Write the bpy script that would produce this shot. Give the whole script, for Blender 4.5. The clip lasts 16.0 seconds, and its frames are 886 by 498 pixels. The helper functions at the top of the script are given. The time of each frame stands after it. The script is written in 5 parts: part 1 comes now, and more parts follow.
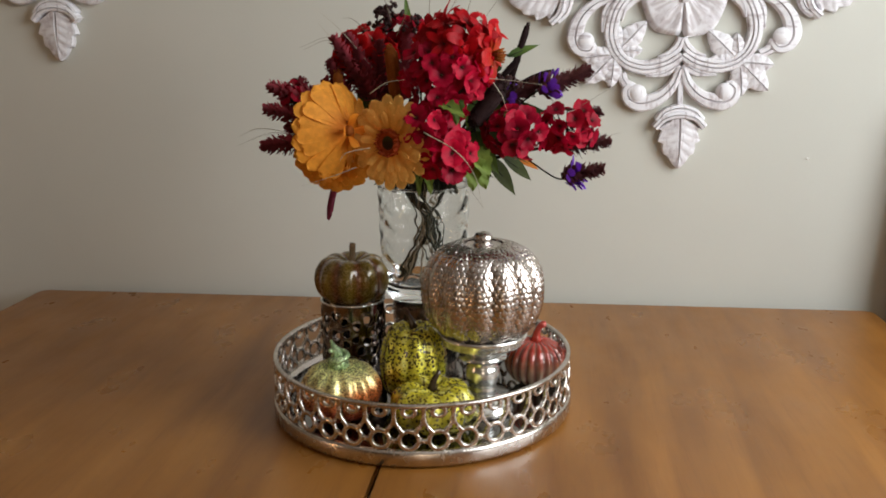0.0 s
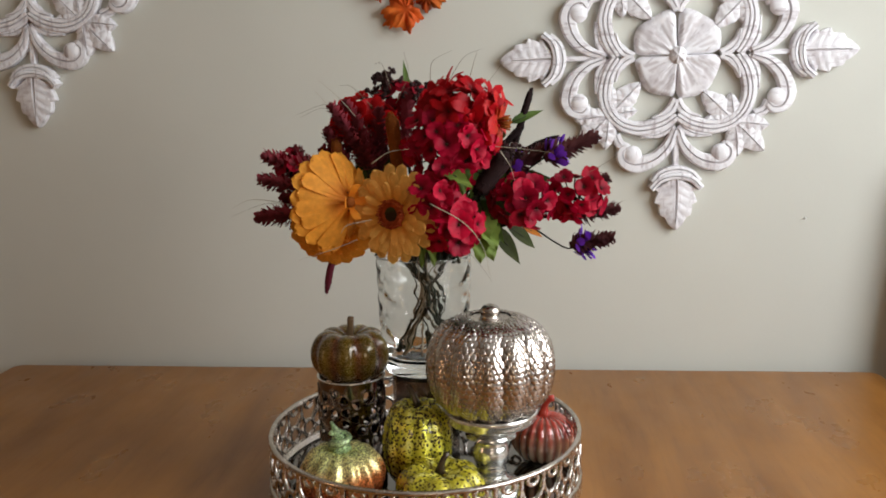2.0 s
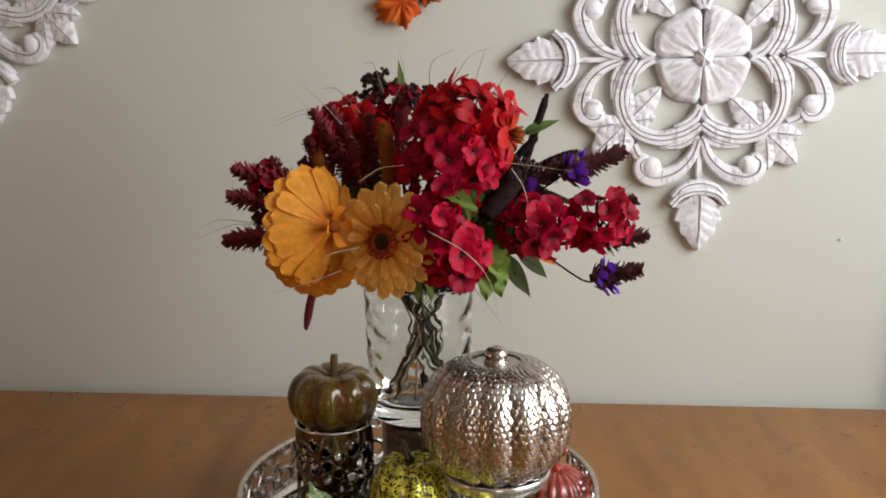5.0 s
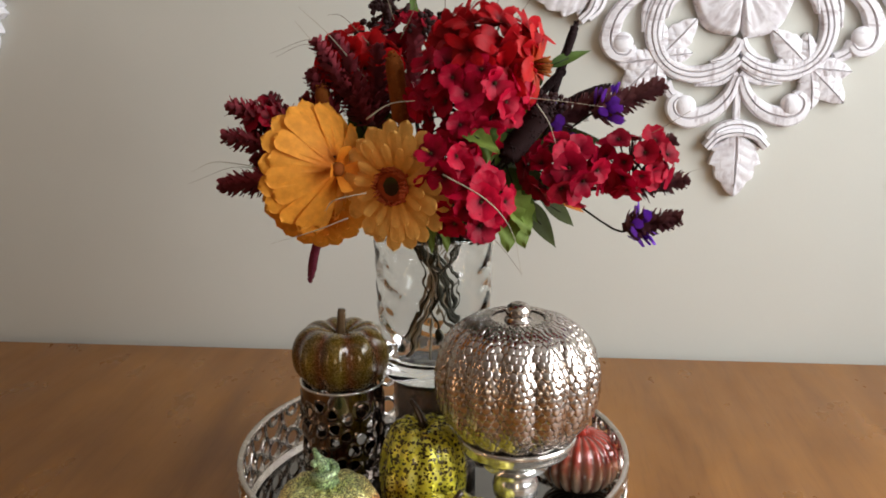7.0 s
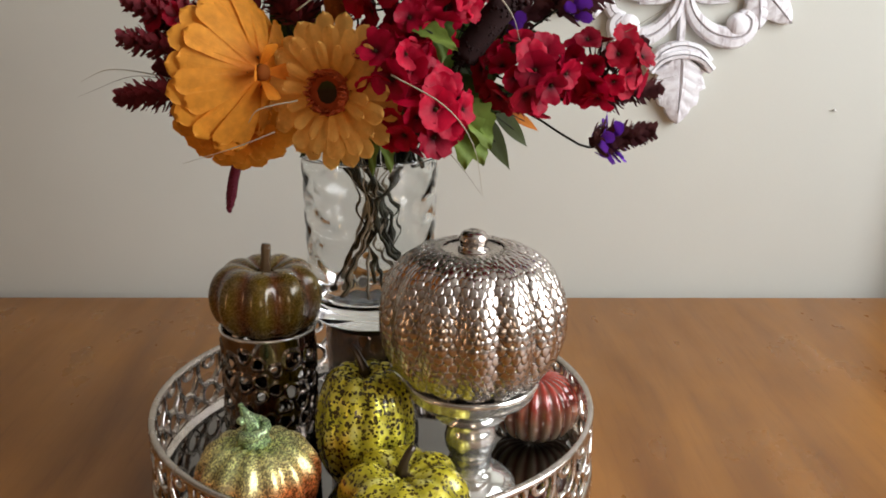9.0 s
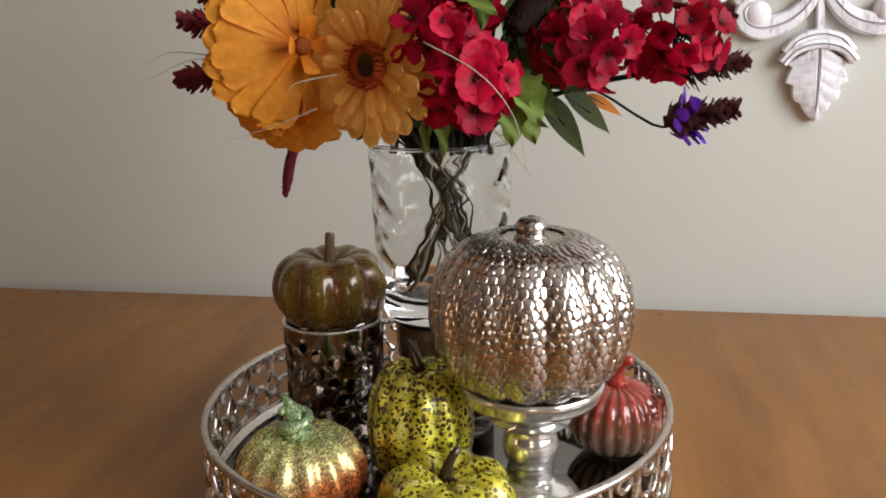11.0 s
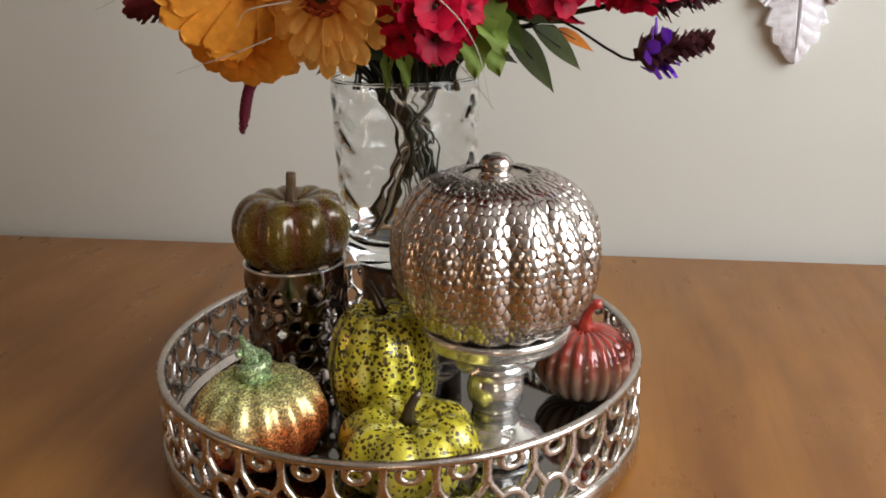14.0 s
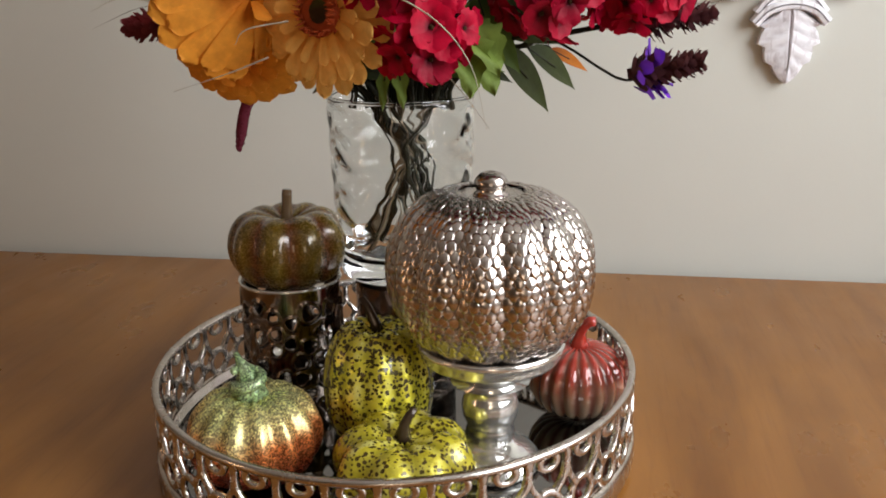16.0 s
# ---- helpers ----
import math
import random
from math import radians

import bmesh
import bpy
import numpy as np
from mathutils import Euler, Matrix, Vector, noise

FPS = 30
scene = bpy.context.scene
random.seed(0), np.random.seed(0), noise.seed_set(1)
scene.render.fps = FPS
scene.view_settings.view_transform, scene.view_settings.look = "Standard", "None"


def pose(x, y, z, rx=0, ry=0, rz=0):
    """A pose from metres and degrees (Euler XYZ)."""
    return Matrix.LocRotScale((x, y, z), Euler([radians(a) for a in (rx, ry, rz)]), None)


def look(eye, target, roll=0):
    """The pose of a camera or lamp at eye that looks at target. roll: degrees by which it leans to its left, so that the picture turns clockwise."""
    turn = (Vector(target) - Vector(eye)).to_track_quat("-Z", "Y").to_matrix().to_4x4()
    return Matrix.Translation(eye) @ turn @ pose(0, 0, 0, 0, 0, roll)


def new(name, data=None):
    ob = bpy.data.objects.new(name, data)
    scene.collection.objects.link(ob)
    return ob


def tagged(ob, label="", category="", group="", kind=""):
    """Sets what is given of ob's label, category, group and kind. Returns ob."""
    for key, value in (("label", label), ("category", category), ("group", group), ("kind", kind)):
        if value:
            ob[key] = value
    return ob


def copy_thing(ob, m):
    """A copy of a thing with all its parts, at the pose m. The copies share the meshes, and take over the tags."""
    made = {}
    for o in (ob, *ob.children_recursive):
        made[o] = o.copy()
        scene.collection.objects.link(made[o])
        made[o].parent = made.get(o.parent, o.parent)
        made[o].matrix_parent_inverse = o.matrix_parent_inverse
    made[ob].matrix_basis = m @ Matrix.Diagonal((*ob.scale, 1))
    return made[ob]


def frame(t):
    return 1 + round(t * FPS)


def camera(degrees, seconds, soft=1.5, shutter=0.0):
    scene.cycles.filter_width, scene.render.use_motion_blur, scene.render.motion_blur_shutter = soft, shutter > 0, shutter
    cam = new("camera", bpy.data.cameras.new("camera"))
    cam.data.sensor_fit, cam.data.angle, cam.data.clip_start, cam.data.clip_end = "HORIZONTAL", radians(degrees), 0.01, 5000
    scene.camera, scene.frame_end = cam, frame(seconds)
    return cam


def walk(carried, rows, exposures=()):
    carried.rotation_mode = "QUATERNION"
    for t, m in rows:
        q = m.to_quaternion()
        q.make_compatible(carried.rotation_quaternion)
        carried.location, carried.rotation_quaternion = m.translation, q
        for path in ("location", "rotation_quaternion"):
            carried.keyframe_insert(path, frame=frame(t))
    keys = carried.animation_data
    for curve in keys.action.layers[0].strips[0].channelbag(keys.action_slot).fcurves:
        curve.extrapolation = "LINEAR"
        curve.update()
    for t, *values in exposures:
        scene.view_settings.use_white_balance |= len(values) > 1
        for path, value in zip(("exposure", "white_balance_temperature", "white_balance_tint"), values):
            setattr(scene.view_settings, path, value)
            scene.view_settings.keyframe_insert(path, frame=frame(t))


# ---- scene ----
cam = camera(52.3, 16.0, soft=1.8)
PATH = [
    (0, 0.1473, -1.1023, 1.2301, 76.57, 0.38, 6.08),
    (0.5, 0.1302, -1.0786, 1.2428, 78.16, 0.69, 4.99),
    (1, 0.1238, -1.0719, 1.2403, 78.93, 0.68, 4.70),
    (1.5, 0.1242, -1.0812, 1.2345, 78.82, 0.54, 5.11),
    (2, 0.1040, -1.0563, 1.2442, 79.87, 0.89, 4.10),
    (2.5, 0.0613, -1.0024, 1.2575, 80.49, 1.49, 1.52),
    (3, 0.0595, -0.9555, 1.2500, 80.09, 1.03, 1.25),
    (3.5, 0.0817, -0.9154, 1.2518, 79.83, 0.52, 3.41),
    (5.8, 0.0920, -0.8935, 1.2491, 79.65, -0.15, 4.16),
    (6, 0.0987, -0.8833, 1.2470, 78.99, -0.30, 4.96),
    (6.5, 0.1283, -0.8567, 1.2291, 77.35, -0.37, 7.42),
    (7, 0.0823, -0.8218, 1.2363, 76.27, 0.30, 4.91),
    (7.5, 0.0276, -0.7884, 1.2336, 75.58, 1.29, 0.27),
    (8, -0.0039, -0.7691, 1.2264, 74.86, 1.33, -2.10),
    (8.5, -0.0018, -0.7554, 1.2121, 73.86, 0.68, -2.94),
    (8.7, 0.0136, -0.7427, 1.2007, 73.30, 0.23, -2.44),
    (10.8, 0.1260, -0.6871, 1.1499, 74.48, 1.41, 8.74),
    (11, 0.1308, -0.6817, 1.1459, 74.98, 1.40, 9.83),
    (11.5, 0.1459, -0.6863, 1.1468, 76.05, 0.74, 9.78),
    (12, 0.1419, -0.6660, 1.1329, 74.48, 0.10, 7.86),
    (12.5, 0.1423, -0.6604, 1.1298, 72.06, 0.59, 8.51),
    (13, 0.1438, -0.6596, 1.1295, 71.56, 0.83, 8.89),
    (13.5, 0.1429, -0.6613, 1.1303, 71.88, 0.93, 8.92),
    (14, 0.1420, -0.6618, 1.1291, 72.06, 0.95, 8.84),
    (14.5, 0.1421, -0.6625, 1.1305, 72.18, 0.86, 8.87),
    (15, 0.1423, -0.6636, 1.1311, 72.59, 0.88, 8.82),
    (15.5, 0.1419, -0.6642, 1.1306, 72.93, 0.90, 8.74),
    (16, 0.1421, -0.6650, 1.1315, 73.06, 0.71, 8.55),
]
walk(cam, [(t, pose(x, y, z, rx, ry, rz)) for t, x, y, z, rx, ry, rz in PATH],
     exposures=[(0.0, 0.00, 6780, 14), (3.5, 0.03, 6780, 14), (6.0, 0.09, 6780, 16), (6.5, 0.23, 6780, 16), (7.2, 0.18, 6780, 16), (8.5, 0.17, 6780, 16), (11.2, 0.17, 6760, 18), (16.0, 0.16, 6760, 17)])

# ---- world and light ----
world = bpy.data.worlds.new("world")
scene.world = world
world.use_nodes = True
wn = world.node_tree
sky = wn.nodes.new("ShaderNodeTexSky")
sky.sky_type = 'NISHITA'
sky.sun_disc = False
sky.sun_elevation = radians(35)
sky.sun_rotation = radians(120)
wn.links.new(sky.outputs[0], wn.nodes["Background"].inputs[0])
wn.nodes["Background"].inputs[1].default_value = 0.05


def area_light(name, eye, target, sx, sy, power, colour):
    data = bpy.data.lights.new(name, 'AREA')
    data.shape, data.size, data.size_y, data.energy, data.color = 'RECTANGLE', sx, sy, power, colour
    ob = new(name, data)
    ob.matrix_world = look(eye, target)
    return ob


# daylight in the window openings, and lamp light from the next room through the doorway
area_light("window_light", (1.35, -0.60, 1.56), (0.0, -0.60, 1.30), 1.4, 1.2, 43, (0.885, 0.985, 1.04))
area_light("window_light_back", (0.75, -4.92, 1.55), (0.75, 0.0, 1.45), 0.95, 1.15, 10.5, (1.0, 0.82, 0.60))
area_light("doorway_light", (-2.17, -1.35, 1.15), (0.0, -0.9, 1.0), 0.09, 1.2, 2.9, (1.0, 0.56, 0.24))

# ---- materials ----


def material(name, colour, rough=0.5, metal=0.0, **extra):
    m = bpy.data.materials.new(name)
    m.use_nodes = True
    b = m.node_tree.nodes["Principled BSDF"]
    b.inputs["Base Color"].default_value = (*colour, 1)
    b.inputs["Roughness"].default_value = rough
    b.inputs["Metallic"].default_value = metal
    for key, value in extra.items():
        b.inputs[key.replace("_", " ")].default_value = value
    return m


def node(m, kind, **inputs):
    n = m.node_tree.nodes.new(kind)
    for key, value in inputs.items():
        n.inputs[key].default_value = value
    return n


def link(m, a, b):
    m.node_tree.links.new(a, b)


def coords(m, scale=(1, 1, 1), turn=(0, 0, 0)):
    tc = m.node_tree.nodes.new("ShaderNodeTexCoord")
    mp = m.node_tree.nodes.new("ShaderNodeMapping")
    mp.inputs["Scale"].default_value = scale
    mp.inputs["Rotation"].default_value = turn
    link(m, tc.outputs["Object"], mp.inputs["Vector"])
    return mp.outputs["Vector"]


def ramp(m, fac, stops):
    r = m.node_tree.nodes.new("ShaderNodeValToRGB")
    e = r.color_ramp.elements
    while len(e) < len(stops):
        e.new(0.5)
    for slot, (at, c) in zip(e, stops):
        slot.position, slot.color = at, (*c, 1)
    link(m, fac, r.inputs[0])
    return r.outputs[0]


def noise_fac(m, vec, scale, detail=4, rough=0.55, distortion=0.0):
    n = node(m, "ShaderNodeTexNoise", Scale=scale, Detail=detail, Roughness=rough, Distortion=distortion)
    link(m, vec, n.inputs["Vector"])
    return n.outputs["Fac"]


def bump(m, fac, strength, distance):
    b = node(m, "ShaderNodeBump", Strength=strength, Distance=distance)
    link(m, fac, b.inputs["Height"])
    old = m.node_tree.nodes["Principled BSDF"].inputs["Normal"]
    if old.is_linked:
        link(m, old.links[0].from_socket, b.inputs["Normal"])
    link(m, b.outputs[0], old)


def base(m, socket):
    link(m, socket, m.node_tree.nodes["Principled BSDF"].inputs["Base Color"])


def blend(m, fac, a, b, mode='MIX'):
    x = m.node_tree.nodes.new("ShaderNodeMix")
    x.data_type, x.blend_type = 'RGBA', mode
    for slot, v in ((x.inputs[0], fac), (x.inputs[6], a), (x.inputs[7], b)):
        if isinstance(v, (int, float)):
            slot.default_value = v
        elif isinstance(v, tuple):
            slot.default_value = (*v, 1)
        else:
            link(m, v, slot)
    return x.outputs[2]


def paint_wall(name, colour):
    m = material(name, colour, 0.62)
    v = coords(m)
    dark = tuple(c * 0.93 for c in colour)
    base(m, ramp(m, noise_fac(m, v, 2.3, 3), [(0.3, dark), (0.7, colour)]))
    bump(m, noise_fac(m, v, 260, 2), 0.08, 0.001)
    bump(m, noise_fac(m, v, 28, 3), 0.05, 0.003)
    return m


def wood_table(name):
    """Honey-stained wood with its grain along y: soft streaks, short dark pores and cloudy stain."""
    m = material(name, (0.42, 0.19, 0.06), 0.3, 0.0, Specular_IOR_Level=0.4, Coat_Weight=0.05, Coat_Roughness=0.28)
    streak, fine, wide = coords(m, (14.0, 1.6, 1.0)), coords(m, (150.0, 9.0, 6.0)), coords(m, (3.2, 1.6, 1.0))
    grain = noise_fac(m, streak, 1.6, 5, 0.55, 0.5)
    colour = ramp(m, grain, [(0.25, (0.205, 0.080, 0.015)), (0.5, (0.295, 0.124, 0.024)), (0.8, (0.37, 0.163, 0.036))])
    pores = ramp(m, noise_fac(m, fine, 1.4, 3, 0.6), [(0.30, (0.55, 0.45, 0.38)), (0.46, (1, 1, 1))])
    colour = blend(m, 0.22, colour, pores, 'MULTIPLY')
    blot = ramp(m, noise_fac(m, wide, 2.0, 4, 0.55, 0.3), [(0.3, (0.74, 0.66, 0.58)), (0.7, (1.1, 1.06, 1.0))])
    base(m, blend(m, 0.8, colour, blot, 'MULTIPLY'))
    rr = ramp(m, noise_fac(m, wide, 6.0, 4), [(0.3, (0.25,) * 3), (0.7, (0.40,) * 3)])
    link(m, rr, m.node_tree.nodes["Principled BSDF"].inputs["Roughness"])
    bump(m, noise_fac(m, fine, 1.4, 3), 0.06, 0.0006)
    return m


M_WALL = paint_wall("wall_paint", (0.606, 0.600, 0.533))
M_TAN = paint_wall("tan_paint", (0.26, 0.19, 0.13))
M_CEIL = paint_wall("ceiling_paint", (0.58, 0.56, 0.52))
M_FLOOR = wood_table("floor_boards")
M_WOOD = wood_table("honey_wood")
M_TRIM = material("white_trim", (0.8, 0.79, 0.77), 0.35)

# ---- mesh helpers ----


def finish(name, bm, mat, parent=None, label="", smooth=True, recalc=True):
    if recalc:
        bmesh.ops.recalc_face_normals(bm, faces=bm.faces)
    me = bpy.data.meshes.new(name)
    bm.to_mesh(me)
    bm.free()
    if smooth:
        me.polygons.foreach_set("use_smooth", [True] * len(me.polygons))
    for one in (mat if isinstance(mat, (list, tuple)) else [mat]):
        me.materials.append(one)
    ob = new(name, me)
    if parent is not None:
        ob.parent = parent
    if label:
        ob["label"] = label
    return ob


part = finish


def thing(name, at, label, category, group="", rz=0.0, kind=""):
    ob = new(name)
    ob.empty_display_size = 0.02
    ob.matrix_world = pose(*at, 0, 0, rz)
    return tagged(ob, label, category, group, kind)


def box_bm(x0, y0, z0, x1, y1, z1, bevel=0.0, segments=2):
    bm = bmesh.new()
    bmesh.ops.create_cube(bm, size=1, matrix=Matrix.LocRotScale(((x0 + x1) / 2, (y0 + y1) / 2, (z0 + z1) / 2), None, (x1 - x0, y1 - y0, z1 - z0)))
    if bevel:
        bmesh.ops.bevel(bm, geom=bm.edges[:], offset=bevel, segments=segments, affect='EDGES', profile=0.5)
    return bm


def lathe_bm(profile, n=48, bm=None, closed=False):
    """profile: (radius, z) from bottom to top."""
    bm = bm or bmesh.new()
    rings = []
    for r, z in profile:
        if r < 1e-6:
            rings.append([bm.verts.new((0, 0, z))])
        else:
            rings.append([bm.verts.new((r * math.cos(2 * math.pi * i / n), r * math.sin(2 * math.pi * i / n), z)) for i in range(n)])
    pairs = list(zip(rings, rings[1:]))
    if closed:
        pairs.append((rings[-1], rings[0]))
    for a, b in pairs:
        for i in range(n):
            j = (i + 1) % n
            if len(a) == 1 and len(b) == 1:
                continue
            if len(a) == 1:
                bm.faces.new((a[0], b[j], b[i]))
            elif len(b) == 1:
                bm.faces.new((a[i], a[j], b[0]))
            else:
                bm.faces.new((a[i], a[j], b[j], b[i]))
    return bm


def tube_bm(points, radii, n=8, bm=None, cap=True):
    """A round tube along points."""
    bm = bm or bmesh.new()
    pts = [Vector(p) for p in points]
    if isinstance(radii, (int, float)):
        radii = [radii] * len(pts)
    rings, side = [], None
    for i, p in enumerate(pts):
        d = (pts[min(i + 1, len(pts) - 1)] - pts[max(i - 1, 0)]).normalized()
        if side is None:
            side = d.orthogonal().normalized()
        side = (side - d * side.dot(d)).normalized()
        up = d.cross(side)
        rings.append([bm.verts.new(p + radii[i] * (side * math.cos(2 * math.pi * k / n) + up * math.sin(2 * math.pi * k / n))) for k in range(n)])
    for a, b in zip(rings, rings[1:]):
        for k in range(n):
            bm.faces.new((a[k], a[(k + 1) % n], b[(k + 1) % n], b[k]))
    if cap:
        bm.faces.new(rings[0][::-1])
        bm.faces.new(rings[-1])
    return bm


def torus_bm(r, tube, z, n=96, k=10, sy=1.0, bm=None):
    return lathe_bm([(r + tube * math.cos(2 * math.pi * i / k), z + tube * math.sin(2 * math.pi * i / k)) for i in range(k)], n, bm, closed=True)


# ---- the room ----
WALL_Y, TABLE_Z = 0.495, 0.76
XL, XR, YF, CEIL = -2.2, 1.40, -5.0, 2.55


def wall(name, boxes, mat=M_WALL):
    bm = bmesh.new()
    for b in boxes:
        bmesh.ops.create_cube(bm, size=1, matrix=Matrix.LocRotScale(((b[0] + b[3]) / 2, (b[1] + b[4]) / 2, (b[2] + b[5]) / 2), None, (b[3] - b[0], b[4] - b[1], b[5] - b[2])))
    return tagged(finish(name, bm, mat, smooth=False), "plain greige painted dining room wall" if mat is M_WALL else "plain tan painted dining room wall", "wall", kind="structure")


wall("wall_north", [(XL - 0.12, WALL_Y, 0, XR + 0.12, WALL_Y + 0.12, CEIL)])
# west wall with a doorway
wall("wall_west", [(XL - 0.12, YF, 0, XL, -1.75, CEIL), (XL - 0.12, -0.95, 0, XL, WALL_Y, CEIL), (XL - 0.12, -1.75, 2.03, XL, -0.95, CEIL)], M_TAN)
# east wall with a window opening
W0, W1, WZ0, WZ1 = -1.34, 0.14, 0.92, 2.20
wall("wall_east", [(XR, YF, 0, XR + 0.12, W0, CEIL), (XR, W1, 0, XR + 0.12, WALL_Y, CEIL),
                   (XR, W0, 0, XR + 0.12, W1, WZ0), (XR, W0, WZ1, XR + 0.12, W1, CEIL)])
S0, S1, SZ0, SZ1 = 0.25, 1.22, 0.95, 2.15
wall("wall_south", [(XL - 0.12, YF - 0.12, 0, S0, YF, CEIL), (S1, YF - 0.12, 0, XR + 0.12, YF, CEIL),
                    (S0, YF - 0.12, 0, S1, YF, SZ0), (S0, YF - 0.12, SZ1, S1, YF, CEIL)], M_TAN)
# window frame with glazing bars, in the east opening
window = thing("window_1", (XR, 0, 0), "white painted window frame with glazing bars", "window", kind="structure")
for y0, y1, z0, z1 in ((W0, W0 + 0.06, WZ0, WZ1), (W1 - 0.06, W1, WZ0, WZ1), (-0.63, -0.57, WZ0 + 0.06, WZ1 - 0.06), (W0 + 0.06, W1 - 0.06, WZ0, WZ0 + 0.06), (W0 + 0.06, W1 - 0.06, WZ1 - 0.06, WZ1), (W0 + 0.06, -0.64, 1.54, 1.575), (-0.56, W1 - 0.06, 1.54, 1.575)):
    part("window_frame", box_bm(-0.075, y0, z0, -0.04, y1, z1, 0.004), M_TRIM, window, smooth=False)
tagged(finish("floor", box_bm(XL - 0.12, YF - 0.12, -0.1, XR + 0.12, WALL_Y + 0.12, 0), M_FLOOR, smooth=False), "brown wooden floor of the dining room", "floor", kind="structure")
tagged(finish("ceiling", box_bm(XL - 0.12, YF - 0.12, CEIL, XR + 0.12, WALL_Y + 0.12, CEIL + 0.1), M_CEIL, smooth=False), "plain off-white painted ceiling", "ceiling", kind="structure")

# ---- more materials ----


def metal(name, colour, rough, scale=60.0, spread=0.12, bumps=0.0):
    m = material(name, colour, rough, 1.0)
    v = coords(m)
    n = noise_fac(m, v, scale, 4)
    base(m, ramp(m, n, [(0.3, tuple(c * 0.82 for c in colour)), (0.65, colour)]))
    link(m, ramp(m, noise_fac(m, v, scale * 1.7, 3), [(0.3, (max(rough - spread * 0.5, 0.02),) * 3), (0.75, (rough + spread,) * 3)]), m.node_tree.nodes["Principled BSDF"].inputs["Roughness"])
    if bumps:
        bump(m, noise_fac(m, v, scale * 3, 3), bumps, 0.001)
    return m


def glitter(m, scale, strength=0.6, low=0.25, high=0.5, flakes=0.8):
    """Tiny tilted flakes."""
    vo = node(m, "ShaderNodeTexVoronoi", Scale=scale)
    link(m, coords(m), vo.inputs["Vector"])
    bump(m, vo.outputs["Color"], strength, 0.0012)
    slot = m.node_tree.nodes["Principled BSDF"].inputs["Base Color"]
    if slot.is_linked:
        tone = ramp(m, vo.outputs["Color"], [(0.25, (0.45, 0.42, 0.4)), (0.6, (1.0, 1.0, 1.0)), (0.78, (2.3, 2.2, 1.9))])
        base(m, blend(m, flakes, slot.links[0].from_socket, tone, 'MULTIPLY'))
    link(m, ramp(m, vo.outputs["Color"], [(0.2, (low,) * 3), (0.8, (high,) * 3)]), m.node_tree.nodes["Principled BSDF"].inputs["Roughness"])


def height_ramp(m, low, high, stops, wobble=0.25, scale=60.0):
    """Colour by height above the thing's base, with an uneven border."""
    v = coords(m)
    sep = m.node_tree.nodes.new("ShaderNodeSeparateXYZ")
    link(m, v, sep.inputs[0])
    mr = node(m, "ShaderNodeMapRange")
    mr.inputs["From Min"].default_value, mr.inputs["From Max"].default_value = low, high
    link(m, sep.outputs[2], mr.inputs["Value"])
    ma = m.node_tree.nodes.new("ShaderNodeMath")
    ma.operation = 'MULTIPLY_ADD'
    link(m, noise_fac(m, v, scale, 4), ma.inputs[0])
    ma.inputs[1].default_value = wobble
    link(m, mr.outputs[0], ma.inputs[2])
    sub = m.node_tree.nodes.new("ShaderNodeMath")
    sub.operation = 'SUBTRACT'
    link(m, ma.outputs[0], sub.inputs[0])
    sub.inputs[1].default_value = wobble * 0.5
    return ramp(m, sub.outputs[0], stops)


def groove(m):
    a = m.node_tree.nodes.new("ShaderNodeAttribute")
    a.attribute_name = "groove"
    return a.outputs["Fac"]


M_NICKEL = metal("brushed_nickel", (0.66, 0.605, 0.55), 0.22, 70, 0.10, 0.02)
M_MIRROR = metal("mirror_glass", (0.27, 0.265, 0.26), 0.04, 9, 0.03)
M_SILVER = metal("hammered_silver", (0.62, 0.555, 0.505), 0.20, 90, 0.10)
M_CHROME = metal("mercury_silver", (0.84, 0.83, 0.79), 0.13, 45, 0.12)
M_CHROME.node_tree.nodes["Principled BSDF"].inputs["Metallic"].default_value = 0.85
M_GUNMETAL = metal("smoked_silver_glass", (0.22, 0.18, 0.15), 0.10, 55, 0.16)
M_SMOKED = material("smoked_glass", (0.32, 0.27, 0.24), 0.02, 0.0, Transmission_Weight=1.0, IOR=1.46)
M_PLATE = material("base_darkening_glass", (0.045, 0.055, 0.075), 0.12)
M_GLASS = material("clear_glass", (0.96, 0.98, 0.98), 0.0, 0.0, Transmission_Weight=1.0, IOR=1.47)

M_OLIVE = material("olive_glass", (0.12, 0.10, 0.02), 0.16, 0.15, Coat_Weight=0.8, Coat_Roughness=0.06)
_n = noise_fac(M_OLIVE, coords(M_OLIVE), 75, 4)
_c = blend(M_OLIVE, groove(M_OLIVE), (0.165, 0.108, 0.014), (0.135, 0.042, 0.011))
base(M_OLIVE, blend(M_OLIVE, 0.75, _c, ramp(M_OLIVE, _n, [(0.3, (0.45, 0.38, 0.3)), (0.7, (1.15, 1.15, 1.1))]), 'MULTIPLY'))
glitter(M_OLIVE, 1100, 0.10, 0.12, 0.34, 0.35)

